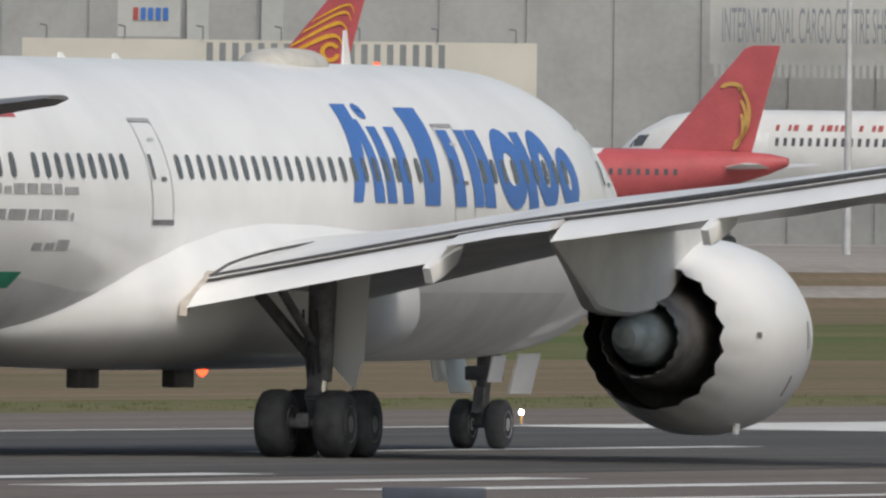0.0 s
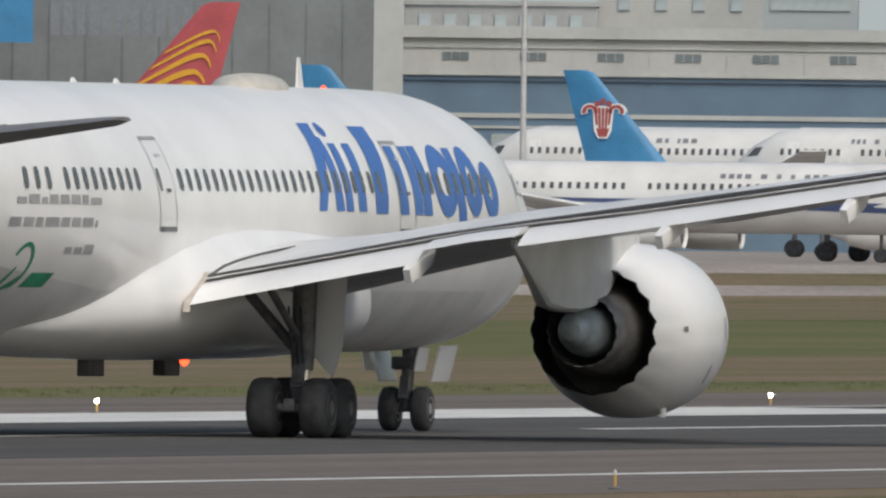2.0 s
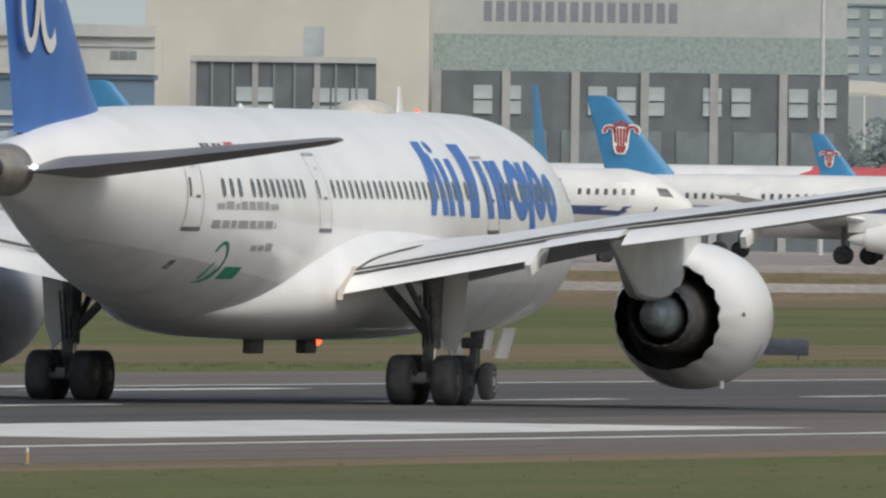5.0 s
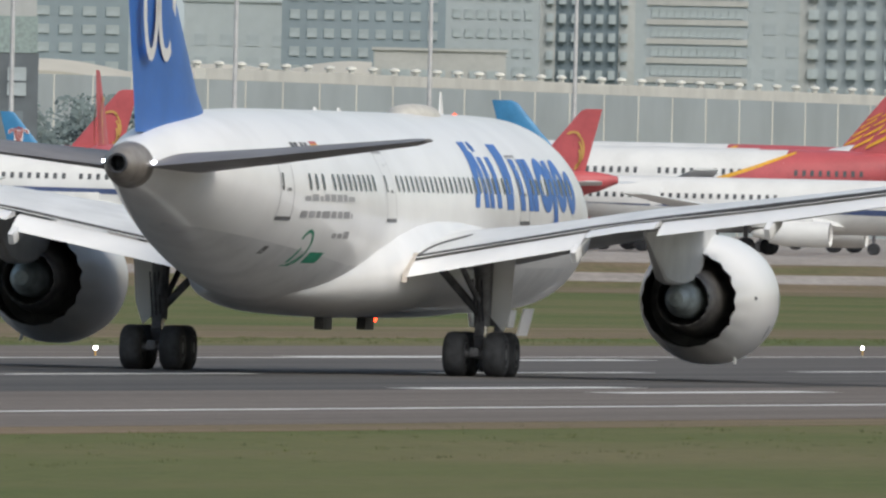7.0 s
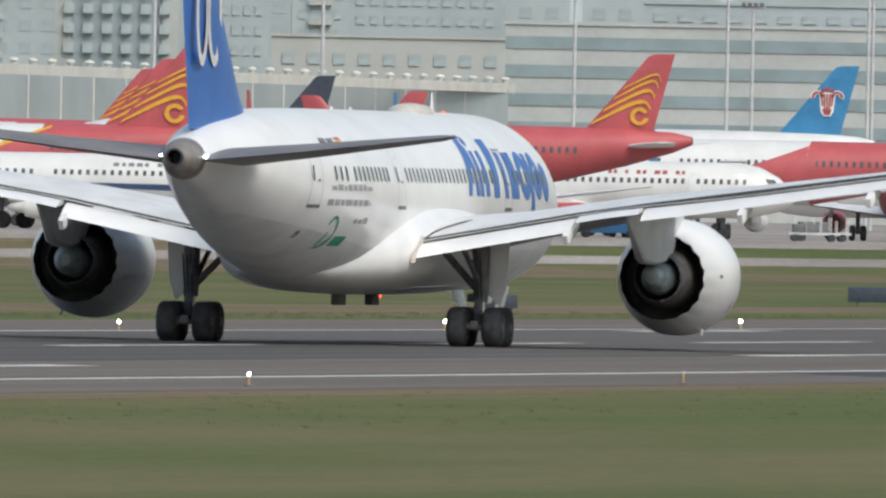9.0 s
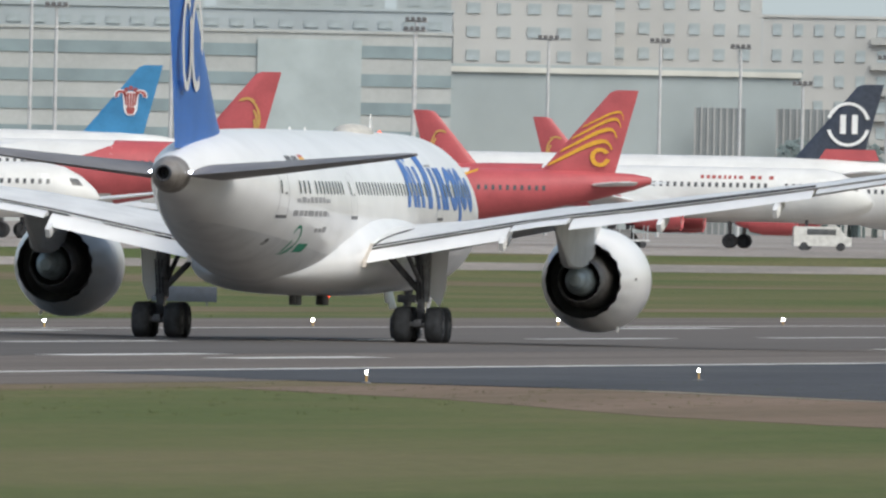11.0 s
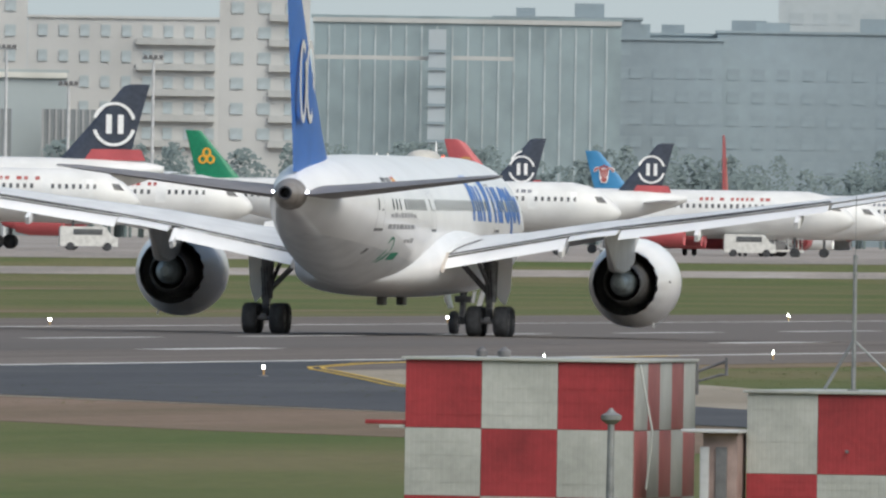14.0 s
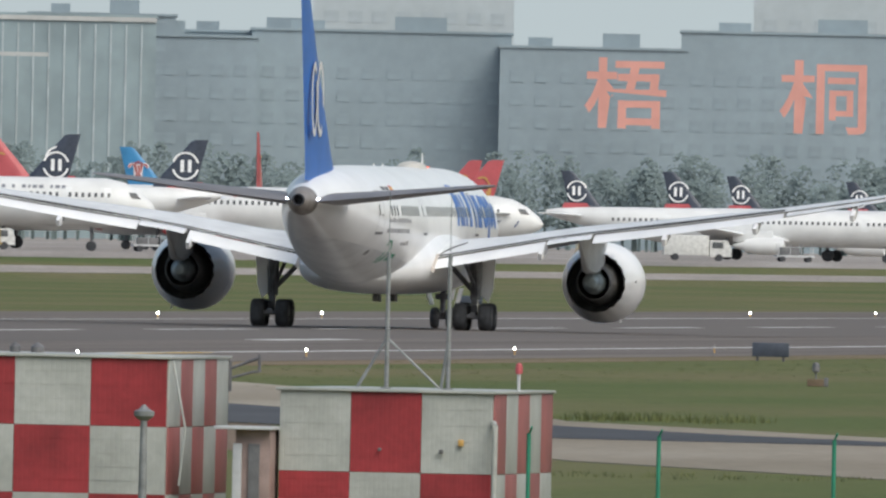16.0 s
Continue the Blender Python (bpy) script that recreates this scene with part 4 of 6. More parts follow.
        part("wing", loft([foil((x0, -s * y, z), (x1, -s * y, z), t2, 8) for y, x0, x1, z, t2 in ((0.4 * r, 0.13 * ln, -0.08 * ln, c - 0.75 * r, 0.06), (0.17 * ln, 0.01 * ln, -0.09 * ln, c - 0.35 * r, 0.055), (0.45 * ln, -0.13 * ln, -0.17 * ln, c + 0.35 * r, 0.045))]), WING, a, "pale grey wing")
        zt = c + 0.45 * r
        part("stabilizer", loft([foil((-0.40 * ln, -s * 0.3 * r, zt), (-0.475 * ln, -s * 0.3 * r, zt), 0.05, 6), foil((-0.472 * ln, -s * 0.165 * ln, zt + 0.12 * r), (-0.505 * ln, -s * 0.165 * ln, zt + 0.12 * r), 0.04, 6)]), WING, a)
        ey, ez, er = -s * 0.155 * ln, c - 1.0 * r, 0.47 * r
        part("engine", turned([(0.115 * ln, er * 0.82), (0.12 * ln, er * 0.92), (0.10 * ln, er), (0.05 * ln, er * 0.98), (0.02 * ln, er * 0.72), (0.02 * ln, er * 0.5), (-0.005 * ln, er * 0.28), (-0.012 * ln, 0.02)], 24, "X", (0, ey, ez)), HAZED_WHITE if not rear else rear, a, "engine under the wing")
        part("intake", turned([(0.1 * ln, 0.02), (0.105 * ln, er * 0.83), (0.116 * ln, er * 0.83)], 20, "X", (0, ey, ez)), DARKGREY, a)
        part("pylon", block((0.10 * ln, 0.3, 0.6 * r), (0.04 * ln, ey, ez + er + 0.05 * r), 0.05), WING, a)
        gy = -s * 0.1 * ln
        g = part("main_gear", tube((-0.03 * ln, gy, 0.5), (-0.03 * ln, gy, c - 0.5 * r), 0.17, n=8), STRUT, a)
        for q in (-0.42, 0.42):
            part("wheel", turned([(-0.2, 0.3), (-0.2, 0.5), (-0.1, 0.58), (0.1, 0.58), (0.2, 0.5), (0.2, 0.3)], 18, "Y", (-0.03 * ln, gy + q, 0.58), cap=True), TYRE, g)
    g = part("nose_gear", tube((0.36 * ln, 0, 0.4), (0.36 * ln, 0, c - 0.6 * r), 0.12, n=8), STRUT, a)
    for q in (-0.25, 0.25):
        part("wheel", turned([(-0.13, 0.2), (-0.13, 0.36), (-0.06, 0.42), (0.06, 0.42), (0.13, 0.36), (0.13, 0.2)], 16, "Y", (0.36 * ln, q, 0.42), cap=True), TYRE, g)
    zb = top - 0.25
    fin = []
    for u in (-0.12, 0.0, 0.5, 0.97, 1.0):
        le = xb + 0.95 * hf - 0.90 * hf * max(u, -0.12) * 0.995 + (0.25 * hf if u < 0 else 0)
        te = xb - 0.28 * hf * u
        if u == 1.0:
            le -= 0.06 * hf
        fr = foil((le, 0, 0), (te, 0, 0), 0.055 if u < 0.9 else 0.045, 8, 0)
        fin.append([(p.x, p.z, zb + hf * u + 0.25 * u) for p in fr])
    f = part("fin", loft(fin), tail, a, "painted tail fin")
    if logo:
        fin_logo(f, logo, xb + 0.475 * hf - 0.56 * hf * 0.5, hf, zb)
    return a


parked_jet(2223.9, 695.0, "L", "swirl", 11.94, 5.66, 44.0)
parked_jet(1973.4, 591.1, "L", "wing", 6.17, 6.22, 38.0)
parked_jet(2148.2, 598.5, "L", "swirl", 9.04, 7.13, 58.0)
parked_jet(2019.7, 593.1, "R", "spring", 6.10, 5.98, 37.5)
parked_jet(2019.6, 557.1, "R", "flower", 5.97, 5.67, 44.0)
parked_jet(2052.8, 549.3, "R", "flower", 6.05, 5.57, 40.0)
parked_jet(2230.4, 561.6, "L", "flower", 8.61, 6.49, 44.0)
parked_jet(2224.9, 542.3, "L", "flower", 8.67, 6.53, 44.0)
parked_jet(2065.2, 521.6, "R", "flower", 6.10, 5.41, 40.0)
parked_jet(2091.3, 499.1, "R", "flower", 5.85, 5.11, 40.2)
parked_jet(2147.1, 479.4, "R", "flower", 5.66, 4.91, 40.0)
parked_jet(2097.5, 472.4, "A", "flowerpale", 5.26, 5.78, 36.0)
parked_jet(2306.5, 499.6, "R", "flower", 5.83, 2.86, 38.0)
parked_jet(2366.5, 506.1, "A", "wing", 6.71, 5.16, 36.0)
parked_jet(2406.1, 512.2, "L", "wing", 6.62, 4.04, 36.0)
parked_jet(2300.0, 463.6, "R", "teal", 5.20, 4.95, 42.0)
parked_jet(2285.3, 454.4, "L", "wing", 5.58, 4.05, 38.0)
parked_jet(2416.9, 458.6, "L", "swirl", 7.72, 3.71, 48.0)
parked_jet(2319.3, 436.6, "L", "swirl", 7.19, 5.61, 42.0)
parked_jet(2339.5, 437.1, "A", "wing", 4.76, 5.07, 36.8)
parked_jet(2517.5, 464.4, "L", "navyyellow", 7.24, 4.28, 40.0)
parked_jet(2438.6, 451.1, "R", "wing", 5.54, 4.27, 37.4)
parked_jet(2440.0, 443.4, "L", "wing", 6.52, 3.74, 36.0)
parked_jet(2380.7, 434.3, "A", "tealthin", 4.81, 5.16, 37.9)
parked_jet(2450.7, 493.9, "R", "teal", 6.74, 3.77, 36.0)
parked_jet(2377.9, 449.6, "L", "swirl", 7.38, 4.65, 44.0)
parked_jet(2413.6, 420.9, "L", "swirl", 7.89, 5.26, 47.2)
parked_jet(2524.3, 426.2, "L", "flower", 8.04, 4.95, 44.0)
parked_jet(2452.8, 428.7, "A", "tealthin", 5.01, 5.22, 37.7)
parked_jet(2656.5, 482.5, "L", "wing", 7.47, 3.37, 36.0)
parked_jet(2506.0, 414.3, "L", "wing", 7.33, 5.25, 45.1)
parked_jet(2524.8, 423.1, "A", "wing", 4.98, 4.91, 39.2)
parked_jet(2705.3, 434.7, "R", "wing", 6.48, 4.04, 37.9)
parked_jet(2656.5, 482.6, "L", "wing", 7.08, 3.77, 36.0)
parked_jet(2715.1, 436.6, "R", "wing", 6.31, 4.28, 38.4)
parked_jet(2756.1, 433.4, "R", "wing", 6.21, 4.11, 38.4)
parked_jet(2628.7, 406.7, "L", "swirl", 5.96, 6.19, 47.1)
parked_jet(2730.5, 402.5, "L", "parcel", 7.41, 5.93, 47.9)
parked_jet(2929.0, 427.0, "R", "spring", 6.26, 3.98, 39.1)
parked_jet(3070.9, 423.8, "R", "wing", 5.55, 4.43, 41.3)
parked_jet(2972.8, 403.1, "L", "parcel", 5.67, 3.93, 40.0)
parked_jet(3132.0, 419.6, "R", "flower", 5.63, 3.78, 40.7)
parked_jet(3022.4, 409.6, "L", "parcel", 6.10, 4.10, 40.0)
parked_jet(3051.0, 421.4, "R", "wing", 5.90, 4.20, 38.2)
parked_jet(3023.9, 398.4, "L", "parcel", 5.78, 4.15, 40.0)
parked_jet(3064.2, 398.6, "A", "wing", 5.18, 5.68, 39.0)
parked_jet(3136.4, 385.8, "L", "wing", 4.81, 4.10, 42.1)
parked_jet(3425.0, 414.3, "R", "parcel", 5.05, 3.51, 40.0)
parked_jet(3456.0, 407.7, "R", "parcel", 5.17, 3.54, 40.0)
parked_jet(3486.6, 404.8, "R", "parcel", 5.21, 3.23, 40.1)
parked_jet(3567.5, 401.7, "R", "parcel", 5.18, 3.06, 40.5)
parked_jet(3175.8, 392.6, "L", "wing", 5.36, 3.57, 38.0)

# ---- apron vehicles and equipment ----
PALE = paint("white_vehicle_paint", (0.6, 0.6, 0.58), 0.4, vary=0.08)
VBLUE = paint("blue_vehicle_paint", (0.04, 0.16, 0.36), 0.45, vary=0.08)
VYEL = paint("ochre_equipment_paint", (0.42, 0.30, 0.10), 0.5, vary=0.12)


def van(x, y, turn, ln, h, colour, label, boxy=False):
    a = thing("service_van", pose(x, y, 2.13, 0, 0, turn), label, "vehicle", "apron vehicles")
    w = 0.42 * h + 0.9
    if boxy:
        part("cargo_box", block((ln * 0.66, w, h - 0.5), (-ln * 0.16, 0, 0.5 + (h - 0.5) / 2), 0.06), colour, a)
        prof = [(0.18, 0.4), (0.5, 0.4), (0.5, h * 0.5), (0.44, h * 0.82), (0.19, h * 0.82)]
    else:
        prof = [(-0.5, 0.35), (0.5, 0.35), (0.5, h * 0.55), (0.40, h * 0.62), (0.28, h), (-0.48, h), (-0.5, h * 0.9)]
    part("body", loft([[(u * ln, -w / 2, z) for u, z in prof], [(u * ln, w / 2, z) for u, z in prof]]), PALE if boxy else colour, a)
    for s in (1, -1):
        part("side_window", block((ln * (0.16 if boxy else 0.5), 0.03, h * 0.24), (ln * (0.3 if boxy else -0.02), s * (w / 2 + 0.01), h * (0.62 if boxy else 0.78)), 0.01), GLASS, a)
        for u in (-0.32, 0.32):
            part("wheel", turned([(-0.12, 0.15), (-0.12, 0.33), (0.12, 0.33), (0.12, 0.15)], 16, "Y", (u * ln, s * (w / 2 - 0.1), 0.33), cap=True), TYRE, a)
    part("bumper", block((0.12, w * 0.95, 0.2), (ln * 0.5, 0, 0.45), 0.03), DARKGREY, a)


def cart(x, y, turn, ln, h, colour, label):
    a = thing("equipment_cart", pose(x, y, 2.13, 0, 0, turn), label, "ground equipment", "apron equipment")
    part("bed", block((ln, 1.6, 0.18), (0, 0, 0.55), 0.03), colour, a)
    for u in (-0.45, -0.15, 0.15, 0.45):
        for s in (1, -1):
            part("post", tube((u * ln, s * 0.75, 0.6), (u * ln, s * 0.75, h), 0.04, n=6), colour, a)
    part("load", block((ln * 0.5, 1.3, (h - 0.64) * 0.7), (-ln * 0.15, 0, 0.64 + (h - 0.64) * 0.35), 0.05), DARKGREY, a)
    for u in (-0.35, 0.35):
        for s in (1, -1):
            part("wheel", turned([(-0.1, 0.1), (-0.1, 0.28), (0.1, 0.28), (0.1, 0.1)], 14, "Y", (u * ln, s * 0.7, 0.28), cap=True), TYRE, a)


van(2068, bank(2068) + 9, -75, 5.5, 2.3, PALE, "white box truck on the apron", True)
van(2078, bank(2078) + 13, -72, 4.6, 1.8, PALE, "white service van on the apron")
van(1980, bank(1980) + 6, -72, 3.9, 1.9, PALE, "white service van on the apron")
van(2320, bank(2320) + 9, -76, 4.4, 1.9, VBLUE, "blue tank truck on the apron", True)
van(2310, bank(2310) + 6, -76, 3.4, 1.8, VBLUE, "blue service van on the apron")
van(2420, bank(2420) + 13, -78, 5.0, 2.0, VBLUE, "blue service van on the apron")
van(2700, bank(2700) + 6, -78, 4.6, 1.9, PALE, "white service van on the apron")
van(2900, bank(2900) + 13, -80, 5.2, 2.2, VBLUE, "blue box truck on the apron", True)
van(3050, bank(3050) + 13, -80, 4.6, 2.0, PALE, "white service van on the apron")
van(3240, bank(3240) + 6, -80, 6.5, 2.4, PALE, "white box truck on the apron", True)
van(3560, bank(3560) + 13, -82, 6.0, 2.2, PALE, "white box truck on the apron", True)
van(3760, bank(3760) + 9, -82, 5.0, 2.0, PALE, "white service van on the apron")
van(4050, bank(4050) + 6, -82, 6.0, 2.2, PALE, "white box truck on the apron", True)
for k, (x, y) in enumerate(((2060, 556), (2275, 548), (2298, 546), (2430, 548), (2440, 552), (2455, 549), (2560, 545), (2650, 542), (2760, 533), (2860, 525), (2960, 518), (3060, 508), (3160, 503), (3300, 492), (3420, 484), (3640, 468), (3900, 450))):
    cart(x, bank(x) + 3 + 3 * (k % 4), -76 + 2 * (k % 4), 3.2 + 0.5 * (k % 3), 1.5 + 0.25 * (k % 2), (VYEL, GREY, PALE)[k % 3], ("ochre", "grey", "white")[k % 3] + " baggage cart on the apron")


def light_mast(x, y, top):
    """A tall floodlight mast with its lamp head."""
    a = thing("light_mast", pose(x, y, 2.12), "tall grey floodlight mast beside the apron", "lamp post", "floodlight masts")
    h = top - 2.12
    part("pole", tube((0, 0, 0), (0, 0, h), 0.24, 0.15, n=10), GREY, a)
    part("crossbar", block((0.3, 2.4, 0.25), (0, 0, h - 0.1), 0.04), GREY, a)
    for q in (-0.9, -0.3, 0.3, 0.9):
        part("floodlight", block((0.35, 0.42, 0.4), (-0.25, q, h + 0.15), 0.05), DARKGREY, a)


light_mast(1936.8, 575.0, 19.1)
light_mast(2135.7, 575.0, 21.0)
light_mast(2656.3, 575.0, 23.2)
light_mast(2742.1, 575.0, 24.1)
light_mast(2821.4, 575.0, 25.0)
light_mast(2883.5, 575.0, 25.7)
light_mast(3031.4, 575.0, 24.2)
light_mast(3114.6, 575.0, 26.3)
light_mast(3247.5, 575.0, 27.1)
light_mast(3333.5, 575.0, 26.8)
light_mast(3416.9, 575.0, 28.8)
light_mast(3348.1, 575.0, 24.1)
light_mast(3419.6, 575.0, 25.9)
light_mast(3571.2, 575.0, 24.5)
light_mast(3570.4, 575.0, 23.5)
light_mast(3661.1, 575.0, 23.3)
light_mast(3740.4, 575.0, 23.6)
light_mast(3799.4, 575.0, 23.4)
light_mast(3846.7, 575.0, 19.6)
light_mast(3912.2, 575.0, 23.0)


# ---- buildings behind the apron ----
# each: x, y of the facade's near-left and right ends, top and foot heights
CARGO = (2376.4, 776.3, 2402.5, 691.3, 24.16, 2.00)
SIGN = (2384.1, 718.3, 2393.1, 687.9, 21.12, 15.12)
LATTICE = (2384.2, 718.0, 2392.9, 688.6, 15.12, 14.18)
WORDS = (2382.5, 716.9, 2386.6, 703.2, 19.21, 16.64)
GLYPHS = (2387.6, 699.6, 2390.8, 688.8, 18.94, 16.29)
SIGN_MARK = (2386.9, 702.1, 2387.2, 700.9, 19.81, 16.14)
LEFT_PANEL = (2371.4, 759.2, 2372.8, 754.9, 20.07, 16.60)
LOW_WALL = (2350.3, 759.6, 2361.4, 724.4, 16.34, 2.00)
SLATS = (2348.6, 745.2, 2353.9, 728.5, 16.11, 14.41)
DARK_HANGAR = (2460.3, 707.4, 2469.2, 675.9, 23.16, 2.00)
TAIL_PANEL = (2453.3, 702.8, 2454.5, 698.5, 22.14, 17.03)
HANGAR_BARS = (2454.9, 697.3, 2458.3, 685.0, 20.79, 17.65)
PILLAR = (2461.3, 674.2, 2461.9, 672.1, 23.30, 2.00)
LONG_HOUSE = (2508.2, 684.8, 2530.0, 599.2, 18.02, 15.15)
LONG_LOW = (2508.2, 684.8, 2530.0, 599.2, 14.82, 2.00)
ROOF_BOX_A = (2560.3, 683.5, 2563.6, 671.2, 22.24, 19.20)
ROOF_BOX_B = (2563.6, 671.2, 2565.4, 664.1, 22.35, 19.10)
ROOF_STRIP = (2546.8, 695.2, 2550.7, 681.0, 20.71, 18.55)
CREAM = (2821.8, 669.1, 2827.2, 645.9, 25.42, 2.00)
CREAM_DOOR = (2814.8, 663.6, 2818.4, 648.4, 18.01, 2.00)
CREAM_WIN = (2817.0, 654.4, 2817.4, 652.7, 20.56, 17.67)
CREAM_WING = (2817.6, 677.8, 2819.1, 671.8, 16.07, 2.00)
HANGAR_B = (2846.7, 650.4, 2854.3, 615.8, 26.01, 2.00)
HANGAR_B_BARS = (2839.9, 644.1, 2843.5, 627.8, 23.02, 21.30)
HANGAR_B_GREEN = (2838.9, 648.2, 2846.5, 614.0, 20.23, 17.12)
HANGAR_B_OPEN = (2838.9, 648.2, 2846.6, 613.9, 17.12, 2.00)
DUNES = (3807.3, 845.2, 3820.2, 785.2, 20.79, 17.78)
SHED = (3417.3, 756.2, 4085.1, 731.3, 17.74, 2.00)
SHED_ROOF = (3429.6, 723.0, 4090.0, 732.2, 18.45, 16.60)
TOWER_A = (4414.9, 871.0, 4417.4, 858.0, 36.70, 2.00)
TOWER_B = (4438.4, 855.2, 4441.4, 839.2, 37.31, 2.00)
TOWER_C = (4480.7, 846.7, 4482.9, 834.9, 37.91, 2.00)
TOWER_D = (4507.8, 916.6, 4510.2, 904.4, 36.80, 2.00)
TOWER_E = (4531.3, 998.3, 4538.2, 966.4, 33.61, 2.00)
TOWER_F = (4503.1, 835.6, 4504.5, 828.2, 37.58, 2.00)
TOWER_G = (4563.5, 839.0, 4567.2, 818.8, 34.50, 2.00)
TOWER_H = (4569.0, 916.2, 4571.6, 903.5, 36.73, 2.00)
LOW_HOUSE = (4212.0, 865.6, 4215.3, 849.4, 24.16, 2.00)
TOWER_I = (4581.6, 954.4, 4586.1, 932.6, 34.13, 2.00)
BEIGE_A = (4374.8, 814.4, 4380.3, 784.3, 24.92, 2.00)
STRIPED = (4232.6, 758.2, 4246.0, 679.1, 26.32, 2.00)
STRIPED_TOP = (4334.1, 758.5, 4344.8, 694.9, 29.73, 2.00)
BEIGE_B = (4443.6, 710.5, 4446.8, 689.7, 32.47, 2.00)
BEIGE_C = (4463.2, 714.0, 4469.5, 673.7, 33.77, 2.00)
BEIGE_D = (4509.1, 679.6, 4512.9, 653.7, 30.88, 2.00)
BEIGE_E = (4453.4, 645.9, 4455.1, 634.2, 33.81, 2.00)
HALL = (4295.4, 687.3, 4302.2, 643.3, 22.75, 2.00)
HALL_DOOR = (4294.2, 655.7, 4295.2, 649.3, 18.09, 13.68)
HALL_DOOR_B = (4295.8, 645.5, 4296.8, 638.8, 18.13, 13.86)
GLASSY = (4554.1, 647.9, 4559.8, 607.1, 31.75, 2.00)
RAIL_A = (4546.2, 646.7, 4548.6, 629.9, 26.68, 26.15)
RAIL_B = (4548.8, 628.4, 4549.9, 620.2, 26.78, 26.25)
STAIR_TOWER = (4546.4, 631.2, 4546.7, 628.9, 30.28, 2.00)
DARK_A = (4597.1, 629.4, 4599.8, 609.8, 32.19, 2.00)
DARK_B = (4619.5, 613.2, 4622.5, 589.7, 30.34, 2.00)
DARK_C = (4596.0, 637.3, 4601.2, 598.9, 29.52, 2.00)
DARK_D = (4611.0, 600.9, 4615.4, 566.1, 30.73, 2.00)
DARK_E = (4605.3, 566.4, 4608.3, 541.5, 29.00, 2.00)
DARK_F = (4608.2, 542.2, 4612.0, 509.0, 31.51, 2.00)
GLYPH_A = (4591.8, 553.2, 4593.1, 542.3, 27.88, 18.40)
GLYPH_B = (4594.9, 527.2, 4596.2, 515.6, 28.07, 18.21)
FAR_A = (4810.5, 617.8, 4814.0, 590.2, 39.66, 2.00)
FAR_B = (4810.4, 618.2, 4812.3, 603.3, 38.55, 2.00)
FAR_C = (4817.9, 556.7, 4821.2, 527.4, 40.02, 2.00)
# a row of dim towers along the skyline, by bearing: from, to, top
MASS = [tuple(4870 * f(radians(b)) for b in (b0, b1) for f in (math.cos, math.sin)) + (top, 2.0) for b0, b1, top in (
    (13.0, 12.55, 44), (12.5, 12.3, 38), (12.28, 11.95, 47), (11.93, 11.7, 33), (11.68, 11.4, 43), (11.38, 11.2, 37), (11.18, 10.85, 46), (10.83, 10.62, 36), (10.6, 10.35, 42),
    (10.33, 10.05, 35), (10.03, 9.8, 40), (9.78, 9.5, 37), (9.48, 9.2, 43), (9.18, 8.9, 38), (8.88, 8.6, 41))]
TREES_A = (4252.4, 637.8, 4260.3, 582.8, 14.57, 2.00)
TREES_B = (4257.2, 605.0, 4273.8, 474.2, 14.42, 2.00)
TREES_C = (3397.9, 751.3, 3404.9, 719.0, 15.39, 2.00)
CONC_WALL = paint("grey_ribbed_wall_sheet", (0.34, 0.35, 0.35), 0.7, vary=0.06, scale=0.2, fine=2)
DARK_WALL = paint("dark_grey_wall_sheet", (0.20, 0.22, 0.23), 0.7, vary=0.07, scale=0.2, fine=2)
PALE_WALL = paint("pale_grey_wall_paint", (0.44, 0.46, 0.455), 0.7, vary=0.05, scale=0.15, fine=1.5)
WHITE_WALL = paint("off_white_wall_paint", (0.45, 0.46, 0.45), 0.7, vary=0.05, scale=0.15, fine=1.5)
BLUE_WALL = paint("slate_blue_wall_sheet", (0.125, 0.195, 0.275), 0.6, vary=0.07, scale=0.2)
CREAM_WALL = paint("cream_hangar_wall", (0.56, 0.545, 0.49), 0.7, vary=0.05, scale=0.15)
SHED_WALL = paint("blue_grey_shed_sheet", (0.37, 0.42, 0.43), 0.6, vary=0.05, scale=0.1)
SHED_TOP = paint("pale_shed_roof_sheet", (0.62, 0.62, 0.57), 0.6, vary=0.06, scale=0.2)
BEIGE_WALL = paint("beige_tiled_wall", (0.48, 0.485, 0.475), 0.7, vary=0.05, scale=0.1)
# far walls: aerial haze is mixed into the base colours as pale blue-grey
TOWER_WALL = paint("hazed_grey_tower_wall", (0.37, 0.42, 0.45), 0.6, vary=0.06, scale=0.1)
HAZE_WALL = paint("hazed_blue_grey_block_wall", (0.25, 0.31, 0.345), 0.7, vary=0.06, scale=0.05, fine=0.6)
FAR_WALL = paint("hazed_pale_block_wall", (0.39, 0.44, 0.465), 0.7, vary=0.05, scale=0.05, fine=0.6)
# panes lightened towards their walls, the haze's low contrast put into colour
PANE = paint("hazed_blue_grey_window_pane", (0.385, 0.44, 0.46), 0.35, vary=0.1, scale=0.5)
FAR_PANE = paint("hazed_pale_pane", (0.36, 0.41, 0.44), 0.5, vary=0.05, scale=0.5)
HAZE_PANE = paint("hazed_dim_pane", (0.245, 0.305, 0.34), 0.5, vary=0.05, scale=0.5)
# flat dark colour in place of the shade inside the open hangars
HANGAR_DARK = paint("hangar_interior_shade", (0.115, 0.135, 0.15), 0.6, vary=0.12, scale=0.3)
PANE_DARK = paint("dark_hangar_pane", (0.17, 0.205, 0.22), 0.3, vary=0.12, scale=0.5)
BAND = paint("teal_grey_glass_band", (0.25, 0.315, 0.335), 0.35, vary=0.08, scale=0.2)
SIGNRED = paint("pale_red_sign_paint", (0.62, 0.30, 0.25), 0.6, vary=0.06, scale=0.2)
